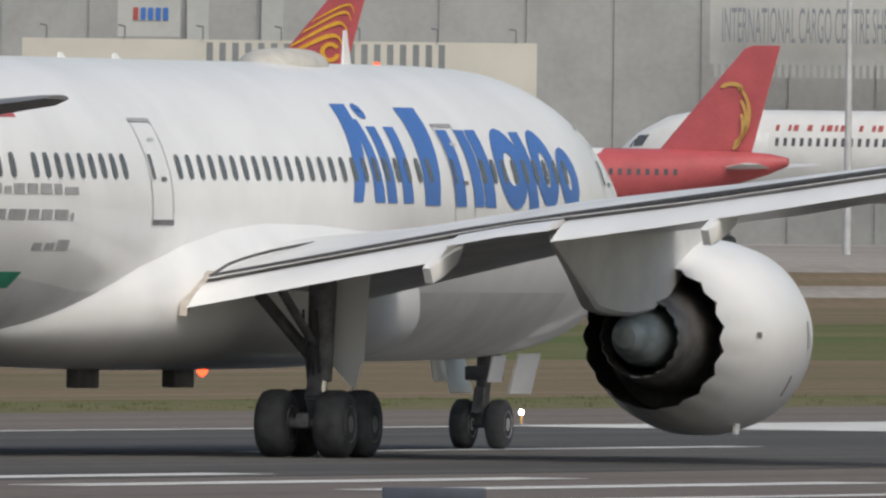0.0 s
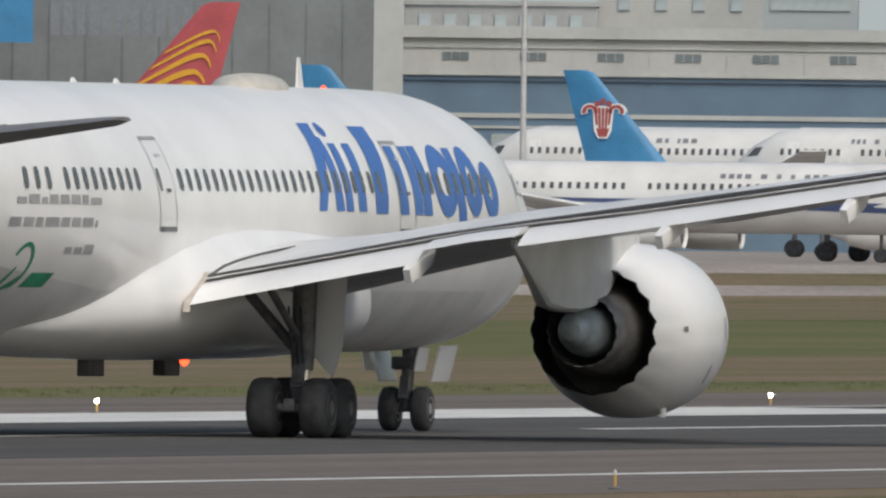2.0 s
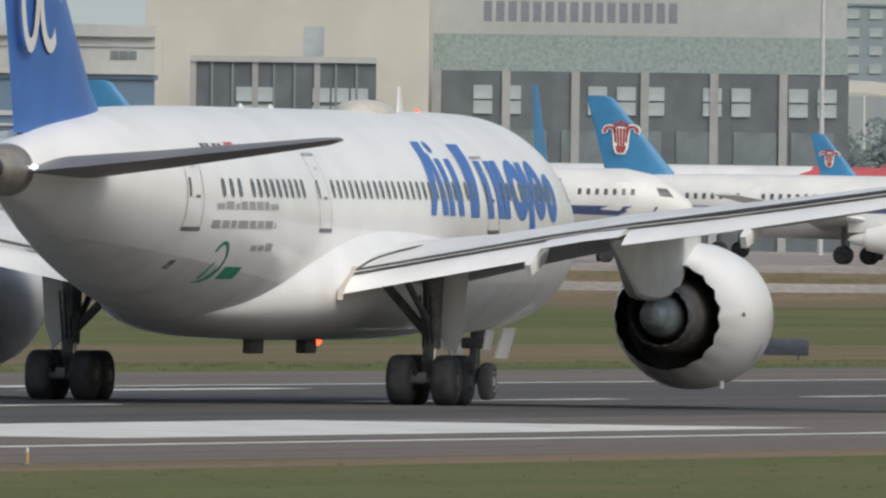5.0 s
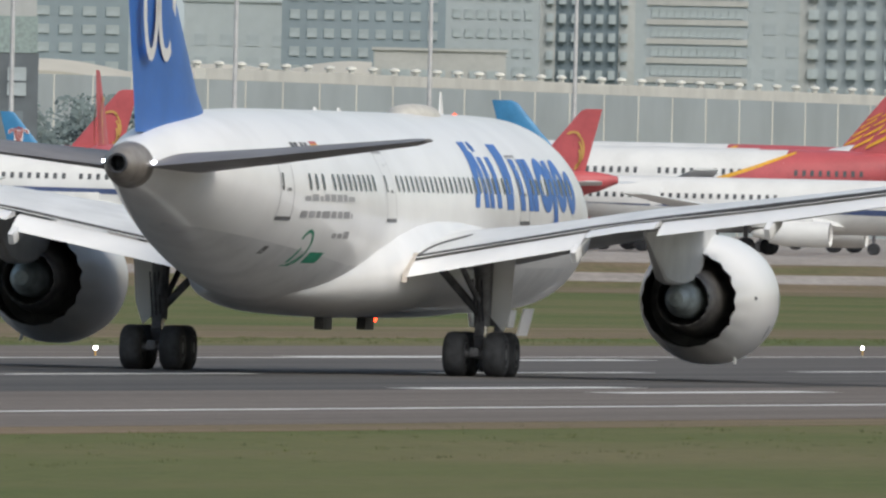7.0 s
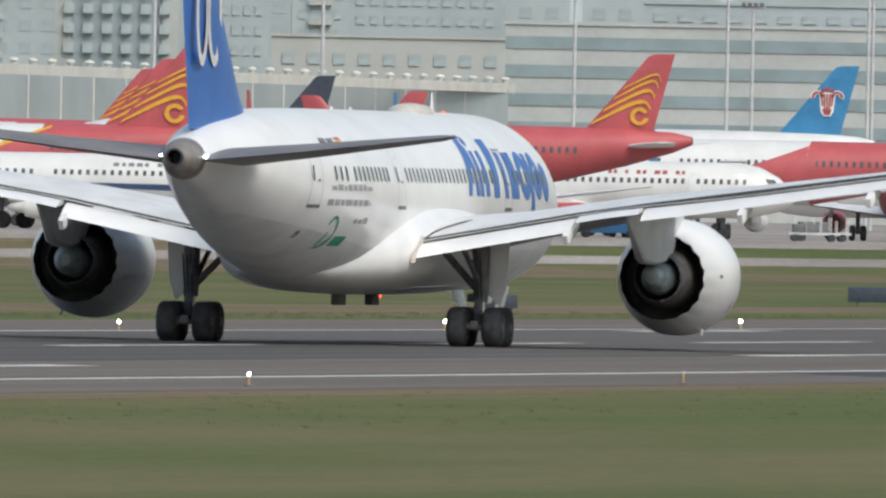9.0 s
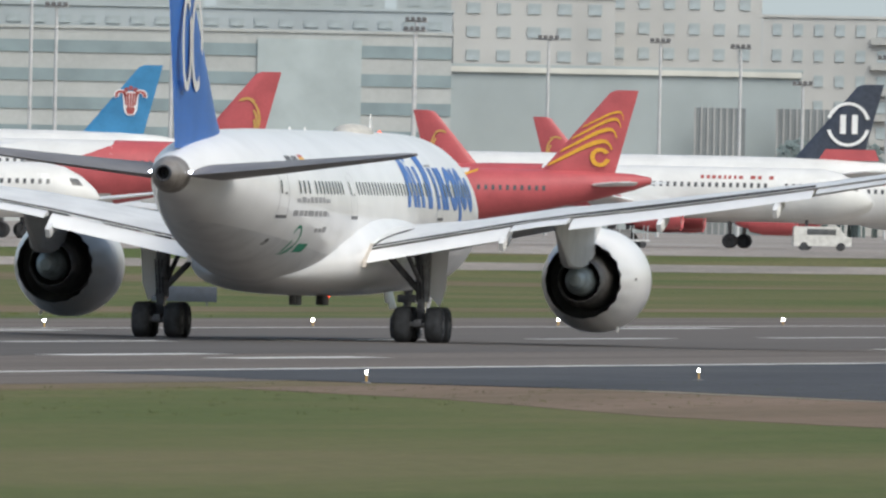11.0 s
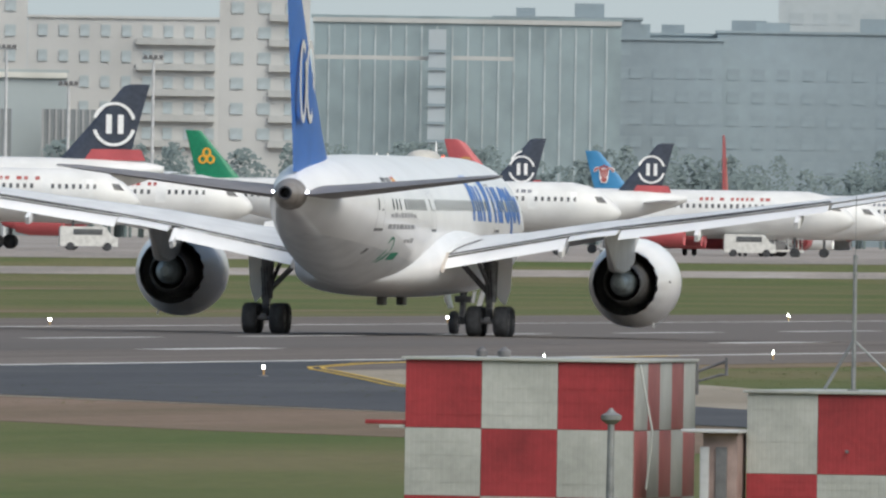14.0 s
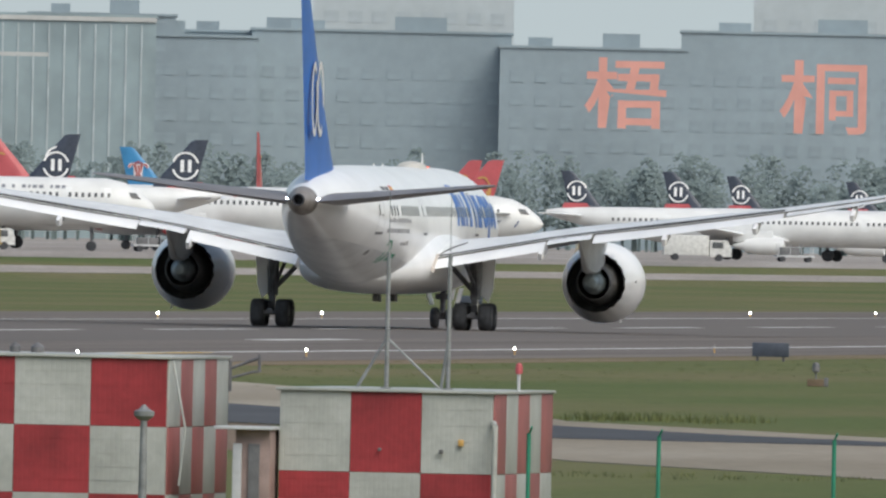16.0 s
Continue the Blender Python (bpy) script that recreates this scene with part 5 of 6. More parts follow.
SIGNGREY = paint("slate_sign_letters", (0.20, 0.22, 0.25), 0.6, vary=0.06)


def axes(d):
    """The facade's direction from left to right, the way out of it, and its length."""
    u = Vector((d[2] - d[0], d[3] - d[1], 0))
    ln = u.length
    u.normalize()
    n = Vector((u.y, -u.x, 0))
    if n.dot(Vector((d[0], d[1], 0))) > 0:
        n = -n
    return u, n, ln


def on_wall(d, along, z, out=0.0):
    u, n, ln = axes(d)
    return Vector((d[0], d[1], 0)) + u * along + n * out + Vector((0, 0, z))


def slab_mesh(d, z0, z1, deep, out=0.0, a0=0.0, a1=None, bm=None):
    u, n, ln = axes(d)
    a1 = ln if a1 is None else a1
    p, q = on_wall(d, a0, 0, out), on_wall(d, a1, 0, out)
    b = -n * deep
    return merge(bm, loft([[v + Vector((0, 0, z)) for v in (p, q, q + b, p + b)] for z in (z0, z1)])) if bm else loft([[v + Vector((0, 0, z)) for v in (p, q, q + b, p + b)] for z in (z0, z1)])


def house(name, d, deep, material, label, category="building", cornice=True, group=""):
    a = thing(name, Matrix(), label, category, group)
    part("wall", slab_mesh(d, 2.0, d[4], deep), material, a)
    if cornice:
        u, n, ln = axes(d)
        part("parapet", slab_mesh(d, d[4], d[4] + 0.35, deep + 0.5, 0.25, -0.25, ln + 0.25), material, a)
    return a


def panes(a, d, rows, cols, w, material=None, deep=0.25, margin=0.6, name="window", zs=(), frame=None, skip=()):
    """Window panes in rows of (foot, top), evenly spread along a facade, alike ones on one mesh."""
    u, n, ln = axes(d)
    yaw = math.atan2(u.y, u.x)
    for z0, z1 in rows:
        me = None
        for k in range(cols):
            if k in skip:
                continue
            s = margin + (ln - 2 * margin) * (k + 0.5) / cols
            if me is None:
                bm = block((w, deep, z1 - z0), bevel=0.0)
                o = finish(name, bm, material or PANE, a, smooth=False)
                me = o.data
            else:
                o = new(name, me)
                o.parent = a
            o.matrix_world = Matrix.Translation(on_wall(d, s, (z0 + z1) / 2, 0.05)) @ Matrix.Rotation(yaw, 4, "Z")


def bands(a, d, rows, material, out=0.12, name="band", a0=0.0, a1=None):
    for z0, z1 in rows:
        part(name, slab_mesh(d, z0, z1, out + 0.3, out, a0, a1), material, a)


def words(d, text, material, parent, name="lettering", depth=0.08, bold=0.0):
    """Raised letters that fill a stretch of wall."""
    cu = bpy.data.curves.new(name, "FONT")
    cu.body, cu.size, cu.extrude, cu.offset = text, 1.0, 0.01, bold
    tmp = new(name + "_curve", cu)
    bpy.context.view_layer.update()
    me = bpy.data.meshes.new_from_object(tmp.evaluated_get(bpy.context.evaluated_depsgraph_get()))
    bpy.data.objects.remove(tmp)
    co = [v.co for v in me.vertices]
    x0, x1, y0, y1 = min(c.x for c in co), max(c.x for c in co), min(c.y for c in co), max(c.y for c in co)
    u, n, ln = axes(d)
    for v in me.vertices:
        v.co = on_wall(d, (v.co.x - x0) / (x1 - x0) * ln, d[5] + (v.co.y - y0) / (y1 - y0) * (d[4] - d[5]), depth + v.co.z * 6)
    me.materials.append(material)
    ob = new(name, me)
    ob.parent = parent
    return ob


def letter_bars(a, d, n, material, name="sign_bar"):
    u, nn, ln = axes(d)
    step = ln / n
    for k in range(n):
        part(name, slab_mesh(d, d[5], d[4], 0.2, 0.15, k * step, k * step + step * 0.68), material, a)


def cargo_terminal():
    a = house("cargo_terminal", CARGO, 40, CONC_WALL, "grey metal cargo terminal with a lettered white board", "hangar")
    u, n, ln = axes(CARGO)
    for k in range(14):
        part("wall_rib", slab_mesh(CARGO, 2.0, CARGO[4], 0.4, 0.2, ln * k / 14, ln * k / 14 + 0.35), CONC_WALL, a)
    b = part("sign_board", slab_mesh(SIGN, SIGN[5], SIGN[4], 0.6), WHITE_WALL, a, "white sign board")
    words(WORDS, "INTERNATIONAL CARGO CENTRE SHENZHEN", SIGNGREY, b)
    words(GLYPHS, "\u6df1\u5733\u673a\u573a\u56fd\u9645\u8d27\u7ad9", SIGNGREY, b)
    part("sign_mark", slab_mesh(SIGN_MARK, SIGN_MARK[5] + 1.2, SIGN_MARK[4], 0.2, 0.1, 0.35, 0.75), SIGNGREY, b)
    part("sign_mark", slab_mesh(SIGN_MARK, SIGN_MARK[5], SIGN_MARK[5] + 0.55, 0.2, 0.1), SIGNGREY, b)
    u, n, ln = axes(LATTICE)
    for k in range(60):
        part("lattice_slat", slab_mesh(LATTICE, LATTICE[5], LATTICE[4], 0.2, 0.1, ln * k / 60, ln * k / 60 + ln / 110), PALE_WALL, a)
    c = part("small_board", slab_mesh(LEFT_PANEL, LEFT_PANEL[5], LEFT_PANEL[4], 0.4), WHITE_WALL, a, "white board with faded lettering")
    d = list(LEFT_PANEL)
    u, n, ln = axes(d)
    for k in range(5):
        part("sign_bar", slab_mesh(d, d[5] + 1.2, d[5] + 2.1, 0.2, 0.1, ln * (0.25 + 0.12 * k), ln * (0.25 + 0.12 * k) + ln * 0.08), FLOWER if k == 0 else BLUE, c)
    for q in (0.03, 0.33, 0.42):
        part("column", slab_mesh(CARGO, 2.0, CARGO[4], 0.8, 0.5, q * 60, q * 60 + 1.6), PALE_WALL if q > 0.1 else DARK_WALL, a)
    w = thing("perimeter_wall", Matrix(), "cream wall with a row of dark slats", "wall", kind="structure")
    part("panel", slab_mesh(LOW_WALL, 2.0, LOW_WALL[4], 0.4), CREAM_WALL, w)
    u, n, ln = axes(SLATS)
    for k in range(19):
        part("slat", slab_mesh(SLATS, SLATS[5] - 2, SLATS[4], 0.2, 0.1, ln * k / 19, ln * (k + 0.5) / 19), DARK_WALL, w)
    for k in range(7):
        p = on_wall(LOW_WALL, ln * (0.1 + 0.32 * k), LOW_WALL[4], 0.2)
        part("wall_lamp", tube(p, p + Vector((0, 0, 0.9)), 0.06, n=6, bm=tube(p + Vector((0, 0, 0.9)), p + Vector((0, 0.5, 1.0)), 0.08, n=6)), DARK_WALL, w)


def maintenance_row():
    a = house("dark_hangar", DARK_HANGAR, 40, DARK_WALL, "dark grey hangar with slate lettering bars", "hangar")
    part("emblem_panel", slab_mesh(TAIL_PANEL, TAIL_PANEL[5], TAIL_PANEL[4], 0.3), SKYBLUE, a, "blue tail-shaped panel")
    letter_bars(a, HANGAR_BARS, 13, SIGNGREY)
    part("pillar", slab_mesh(PILLAR, 2.0, PILLAR[4], 1.0), PALE_WALL, a)
    u, n, ln = axes(DARK_HANGAR)
    for k in range(12):
        part("door_rib", slab_mesh(DARK_HANGAR, 2.0, DARK_HANGAR[4] - 3, 0.3, 0.1, ln * k / 12, ln * k / 12 + 0.14), DARK_WALL, a)
    a = house("long_workshop", LONG_LOW, 40, BLUE_WALL, "long white workshop over a slate blue ground floor")
    u, n, ln = axes(LONG_HOUSE)
    part("upper_wall", slab_mesh(LONG_HOUSE, LONG_HOUSE[5], LONG_HOUSE[4], 40, 0.4), WHITE_WALL, a)
    bands(a, LONG_HOUSE, [(LONG_HOUSE[4], LONG_HOUSE[4] + 0.9)], PALE_WALL, 0.9, "roof_edge")
    bands(a, LONG_HOUSE, [(LONG_HOUSE[4] - 0.75, LONG_HOUSE[4] - 0.62), (LONG_HOUSE[5] + 0.05, LONG_HOUSE[5] + 0.2)], PALE_WALL, 0.55, "ledge")
    d = list(LONG_HOUSE)
    for k in range(15):
        s = 0.02 * ln + 1.3 + 5.85 * k
        for q in (0, 0.68, 1.36):
            part("window", slab_mesh(LONG_HOUSE, 16.35, 16.95, 0.3, 0.5, s + q, s + q + 0.6), PANE_DARK, a)
        part("wall_joint", slab_mesh(LONG_HOUSE, LONG_HOUSE[5], LONG_HOUSE[4] - 0.1, 0.3, 0.46, s + 3.9, s + 3.98), PALE_WALL, a)
    bands(a, LONG_LOW, [(12.0, 12.35), (11.2, 11.4)], PALE_WALL, 0.15, "ledge")
    for k in range(30):
        part("ground_window", slab_mesh(LONG_LOW, 8.6, 10.8, 0.3, 0.1, 1 + 2.9 * k, 1 + 2.9 * k + 2.1), PANE, a)
    for d2, m, nm in ((ROOF_BOX_A, WHITE_WALL, "roof_house"), (ROOF_BOX_B, SHED_WALL, "roof_house"), (ROOF_STRIP, CONC_WALL, "roof_house")):
        b = house(nm, d2, 12, m, "flat-topped block standing behind the workshop roof", "building", group="roof blocks")
        panes(b, d2, [(d2[4] - 1.7, d2[4] - 0.7)], 4 if d2 is ROOF_BOX_A else 7, 0.9, PANE)
    a = house("cream_hangar", CREAM, 40, CREAM_WALL, "cream hangar with a tall dark opening and panes", "hangar")
    # the opening's inner shade is a dark sheet on the wall
    dr = part("hangar_opening", slab_mesh(CREAM_DOOR, 2.0, CREAM_DOOR[4], 0.5), HANGAR_DARK, a, "dark sheet standing for the shaded hangar opening, with panes")
    u, n, ln = axes(CREAM_DOOR)
    for k in range(9):
        part("door_post", slab_mesh(CREAM_DOOR, 2.0, CREAM_DOOR[4], 0.3, 0.2, ln * k / 9, ln * k / 9 + (0.2 if k % 3 else 0.5)), CONC_WALL if k % 3 == 0 else DARK_WALL, dr)
    panes(dr, CREAM_DOOR, [(12.6, 13.9), (14.2, 15.4)], 9, 1.45, PANE, skip=(0, 1, 4, 5))
    panes(dr, CREAM_DOOR, [(8.2, 11.8)], 5, 2.6, PANE_DARK)
    part("door_beam", slab_mesh(CREAM_DOOR, CREAM_DOOR[4] - 0.5, CREAM_DOOR[4], 0.5, 0.35), PALE_WALL, dr)
    part("window", slab_mesh(CREAM_WIN, CREAM_WIN[5], CREAM_WIN[4], 0.4), PANE, a)
    a = house("side_wing", CREAM_WING, 10, PALE_WALL, "low pale annex of the hangar")
    panes(a, CREAM_WING, [(10, 11.2), (12.2, 13.4)], 4, 0.9)
    a = house("airline_hangar", HANGAR_B, 40, PALE_WALL, "pale hangar with slate lettering bars over a dark opening", "hangar")
    letter_bars(a, HANGAR_B_BARS, 16, SIGNGREY)
    part("glass_band", slab_mesh(HANGAR_B_GREEN, HANGAR_B_GREEN[5], HANGAR_B_GREEN[4], 0.4), paint("grey_green_panel", (0.26, 0.33, 0.32), 0.5), a)
    # again a dark sheet for the unlit inside
    dr = part("hangar_opening", slab_mesh(HANGAR_B_OPEN, 2.0, HANGAR_B_OPEN[4], 0.4), HANGAR_DARK, a, "dark sheet standing for the shade in the open hangar front")
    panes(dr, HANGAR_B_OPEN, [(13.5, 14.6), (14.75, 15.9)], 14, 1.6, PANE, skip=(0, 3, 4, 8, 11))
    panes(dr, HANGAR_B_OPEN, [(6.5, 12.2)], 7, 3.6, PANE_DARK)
    u, n, ln = axes(HANGAR_B_OPEN)
    for k in range(6):
        part("door_post", slab_mesh(HANGAR_B_OPEN, 2.0, HANGAR_B_OPEN[4], 0.4, 0.3, ln * k / 6, ln * k / 6 + 0.7), CONC_WALL, dr)


def shed_and_city():
    a = house("long_shed", SHED, 60, SHED_WALL, "long blue-grey freight shed with a pale roof edge", cornice=False)
    bands(a, SHED_ROOF, [(SHED_ROOF[5] + 0.7, SHED_ROOF[4])], SHED_TOP, 0.8, "roof_edge")
    u, n, ln = axes(SHED_ROOF)
    k = 0
    while k * 12 < ln:
        p = on_wall(SHED_ROOF, 4 + 12 * k, SHED_ROOF[4], -1)
        part("roof_vent", turned([(0, 0.35), (0.35, 0.35), (0.45, 0.6), (0.7, 0.5), (0.8, 0.05)], 12, "Z", p, cap=True), SHED_TOP, a)
        k += 1
    for q in range(40):
        part("wall_joint", slab_mesh(SHED, 2.0, SHED[4], 0.3, 0.1, 16.5 * q, 16.5 * q + 0.3), SHED_TOP, a)
    panes(a, SHED, [(8.5, 11.5)], 36, 3.5, PANE)
    # rolling membrane roofs
    u, n, ln = axes(DUNES)
    rings = []
    for k in range(41):
        s = ln * k / 40
        z = DUNES[4] - 1.1 + 1.0 * abs(math.sin(math.pi * s / 17.0)) + 0.4 * math.sin(s * 0.13)
        rings.append([on_wall(DUNES, s, 2.0), on_wall(DUNES, s, z - 1.4), on_wall(DUNES, s, z, -6), on_wall(DUNES, s, z - 1, -30), on_wall(DUNES, s, 2.0, -30)])
    t = thing("membrane_hall", Matrix(), "hall under pale rolling membrane roofs", "building")
    part("roof", loft(rings), paint("pale_membrane_cloth", (0.50, 0.48, 0.42), 0.8, vary=0.05, scale=0.1), t)
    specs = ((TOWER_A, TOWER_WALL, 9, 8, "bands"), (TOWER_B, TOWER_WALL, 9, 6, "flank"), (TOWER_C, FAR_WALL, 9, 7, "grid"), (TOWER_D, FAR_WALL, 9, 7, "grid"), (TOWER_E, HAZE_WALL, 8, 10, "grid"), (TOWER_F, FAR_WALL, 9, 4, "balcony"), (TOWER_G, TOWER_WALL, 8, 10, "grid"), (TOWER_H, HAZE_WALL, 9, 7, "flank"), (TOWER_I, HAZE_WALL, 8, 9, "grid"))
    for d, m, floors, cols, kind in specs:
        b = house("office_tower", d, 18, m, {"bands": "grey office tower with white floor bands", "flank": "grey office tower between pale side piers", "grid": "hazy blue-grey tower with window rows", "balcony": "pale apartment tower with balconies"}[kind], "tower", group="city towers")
        u, n, ln = axes(d)
        fl = (d[4] - 14) / floors
        zs = [14 + fl * k for k in range(floors)]
        if kind == "bands":
            bands(b, d, [(z, z + fl * 0.3) for z in zs], WHITE_WALL, 0.25)
            panes(b, d, [(z + fl * 0.36, z + fl * 0.9) for z in zs], 12, ln / 15, PANE)
        elif kind == "flank":
            for q in (0, ln - 2.2):
                part("pier", slab_mesh(d, 2.0, d[4] + 1, 18, 0.5, q, q + 2.2), PALE_WALL, b)
            panes(b, d, [(z + fl * 0.3, z + fl * 0.8) for z in zs], cols, ln / cols * 0.5, PANE, 2.6)
        elif kind == "balcony":
            panes(b, d, [(z + fl * 0.3, z + fl * 0.8) for z in zs], cols, ln / cols * 0.5, PANE)
            for z in zs:
                part("balcony", slab_mesh(d, z, z + fl * 0.28, 1.2, 1.0, ln * 0.3, ln * 0.7), WHITE_WALL, b)
        else:
            panes(b, d, [(z + fl * 0.3, z + fl * 0.8) for z in zs], cols, ln / cols * 0.55, PANE)
    b = house("low_white_house", LOW_HOUSE, 14, WHITE_WALL, "low off-white building with a columned front")
    panes(b, LOW_HOUSE, [(18.6, 21.8)], 7, 1.4)
    b = house("beige_block", BEIGE_A, 16, BEIGE_WALL, "beige block with paired windows", group="beige blocks")
    panes(b, BEIGE_A, [(21.4, 22.9), (18.4, 19.9), (15.2, 16.7)], 9, 1.6, PANE)
    b = house("striped_office", STRIPED, 30, PALE_WALL, "long pale office building with teal glass bands")
    z0 = STRIPED[4]
    bands(b, STRIPED, [(z0 - 3.0 - 3.55 * k, z0 - 1.45 - 3.55 * k) for k in range(5)], BAND, 0.15, "glass_band")
    part("curtain_wall", slab_mesh(STRIPED, 12, z0 - 0.8, 0.5, 0.4, 56, 69), paint("pale_glass_sheet", (0.42, 0.48, 0.49), 0.3, vary=0.06, scale=0.2), b)
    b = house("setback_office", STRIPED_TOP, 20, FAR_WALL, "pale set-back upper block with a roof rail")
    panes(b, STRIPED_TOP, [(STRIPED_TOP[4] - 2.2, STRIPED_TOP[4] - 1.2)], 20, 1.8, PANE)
    for d, floors, cols in ((BEIGE_B, 6, 5), (BEIGE_C, 6, 12), (BEIGE_D, 5, 9), (BEIGE_E, 6, 3)):
        b = house("beige_block", d, 16, BEIGE_WALL, "beige block with rows of windows", group="beige blocks")
        u, n, ln = axes(d)
        fl = (d[4] - 14) / floors
        panes(b, d, [(14 + fl * (k + 0.3), 14 + fl * (k + 0.75)) for k in range(floors)], cols, ln / cols * 0.42, PANE)
        if d in (BEIGE_D, BEIGE_E):
            for k in range(floors):
                part("balcony", slab_mesh(d, 14 + fl * k, 14 + fl * (k + 0.26), 1.2, 0.9, ln * 0.55, ln * 0.95), WHITE_WALL, b)
    b = house("freight_hall", HALL, 30, SHED_WALL, "low grey freight hall with dark doors")
    bands(b, HALL, [(HALL[4] - 0.7, HALL[4])], SHED_TOP, 0.5, "roof_edge")
    for d in (HALL_DOOR, HALL_DOOR_B):
        dd = part("door", slab_mesh(d, 2.0, d[4], 0.4), DARK_WALL, b)
        u, n, ln = axes(d)
        for k in range(8):
            part("door_rib", slab_mesh(d, 2.0, d[4], 0.2, 0.15, ln * k / 8, ln * k / 8 + 0.25), CONC_WALL, dd)
    b = house("glass_block", GLASSY, 20, BAND, "teal-grey glass block with white rails")
    bands(b, RAIL_A, [(RAIL_A[5], RAIL_A[4])], WHITE_WALL, 0.3, "rail")
    bands(b, RAIL_B, [(RAIL_B[5], RAIL_B[4])], WHITE_WALL, 0.3, "rail")
    bands(b, GLASSY, [(GLASSY[4] - 0.6, GLASSY[4])], WHITE_WALL, 0.3, "roof_edge")
    st = part("stair_tower", slab_mesh(STAIR_TOWER, 2.0, STAIR_TOWER[4], 1.5, 0.6), TOWER_WALL, b)
    for k in range(9):
        part("landing", slab_mesh(STAIR_TOWER, 8 + 2.4 * k, 8.4 + 2.4 * k, 1.5, 0.9), HAZE_WALL, st)
    for k in range(20):
        u, n, ln = axes(GLASSY)
        part("mullion", slab_mesh(GLASSY, 2.0, GLASSY[4] - 1, 0.2, 0.1, ln * k / 20, ln * k / 20 + 0.25), PANE, b)
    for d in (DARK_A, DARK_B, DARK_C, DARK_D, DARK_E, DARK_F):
        b = house("hazy_block", d, 24, HAZE_WALL, "long block with distance haze mixed into its blue-grey walls", group="distant blocks")
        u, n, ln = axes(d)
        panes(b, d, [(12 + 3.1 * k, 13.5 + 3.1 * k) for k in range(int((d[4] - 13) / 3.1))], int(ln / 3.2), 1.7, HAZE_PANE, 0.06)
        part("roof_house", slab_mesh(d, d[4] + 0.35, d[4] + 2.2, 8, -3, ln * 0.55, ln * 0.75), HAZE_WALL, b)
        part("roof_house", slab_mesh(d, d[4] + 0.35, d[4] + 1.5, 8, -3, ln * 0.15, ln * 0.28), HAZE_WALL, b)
        if d is DARK_E:
            words(GLYPH_A, "\u68a7", SIGNRED, b, "red_sign", 0.3, 0.014)
        if d is DARK_F:
            words(GLYPH_B, "\u6850", SIGNRED, b, "red_sign", 0.3, 0.008)
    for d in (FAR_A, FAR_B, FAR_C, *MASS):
        b = house("far_tower", d, 24, FAR_WALL, "pale tower with haze mixed into its wall colour", "tower", group="distant towers")
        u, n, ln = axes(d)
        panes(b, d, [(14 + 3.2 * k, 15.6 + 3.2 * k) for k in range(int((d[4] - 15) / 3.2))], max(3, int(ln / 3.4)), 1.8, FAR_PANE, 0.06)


def tree_belt(d, seed, n):
    """A belt of distant trees: trunks and thousands of small leaf clumps, as one stuff object."""
    rnd = random.Random(seed)
    u, nn, ln = axes(d)
    vs, fs = [], []
    for k in range(n):
        s, back = rnd.uniform(0, ln), rnd.uniform(-8, 8)
        h = (d[4] - 2.1) * rnd.uniform(0.62, 1.02)
        rad = rnd.uniform(1.6, 3.0)
        base = on_wall(d, s, 2.1, back)
        i = len(vs)
        for z, w in ((0, 0.22), (h * 0.6, 0.12)):
            for q in range(5):
                vs.append(base + Vector((w * math.cos(q * 1.257), w * math.sin(q * 1.257), z)))
        fs += [(i + q, i + (q + 1) % 5, i + 5 + (q + 1) % 5, i + 5 + q) for q in range(5)]
        for m in range(320):
            th, ph = rnd.uniform(0, math.tau), rnd.uniform(-1, 1)
            rr = rad * rnd.uniform(0.35, 1.08)
            c = base + Vector((rr * math.cos(th) * math.sqrt(1 - ph * ph), rr * math.sin(th) * math.sqrt(1 - ph * ph), h * 0.62 + ph * h * 0.38))
            e = rnd.uniform(0.14, 0.34)
            a1, b1 = Vector((rnd.uniform(-0.4, 0.4), 1, rnd.uniform(-0.5, 0.5))).normalized(), Vector((rnd.uniform(0.2, 0.9), rnd.uniform(-0.5, 0.5), rnd.uniform(0.4, 1))).normalized()
            i = len(vs)
            vs += [c + a1 * e, c + b1 * e, c - a1 * e * 0.9, c - b1 * e * 0.8]
            fs.append((i, i + 1, i + 2, i + 3))
    me = bpy.data.meshes.new("tree_belt")
    me.from_pydata(vs, [], fs)
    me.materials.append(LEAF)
    tagged(new("tree_belt", me), "belt of distant trees with haze mixed into their grey-green", "trees", kind="stuff")


# leaf green greyed and bluish: the haze before the trees is in the colour
LEAF = paint("hazed_grey_green_leaves", (0.16, 0.205, 0.205), 0.9, vary=0.07, scale=0.3, fine=2)
cargo_terminal()
maintenance_row()
shed_and_city()
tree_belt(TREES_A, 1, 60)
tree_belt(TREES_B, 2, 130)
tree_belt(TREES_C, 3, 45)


# ---- the chequered equipment huts near the camera ----
HUT_RED = paint("faded_red_sheet_paint", (0.29, 0.030, 0.036), 0.5, vary=0.12, scale=0.8, fine=7, bump=0.2)
HUT_PALE = paint("dirty_white_sheet_paint", (0.39, 0.40, 0.375), 0.5, vary=0.08, scale=0.9, fine=7, bump=0.2, stain=(0.31, 0.32, 0.295))
HUT_PINK = paint("weathered_red_stripe_paint", (0.31, 0.105, 0.10), 0.55, vary=0.12, scale=0.8)
MAST = paint("galvanised_mast_steel", (0.24, 0.25, 0.25), 0.5, 0.3, vary=0.15)
FENCE = paint("green_fence_post_paint", (0.02, 0.20, 0.12), 0.5, vary=0.12)


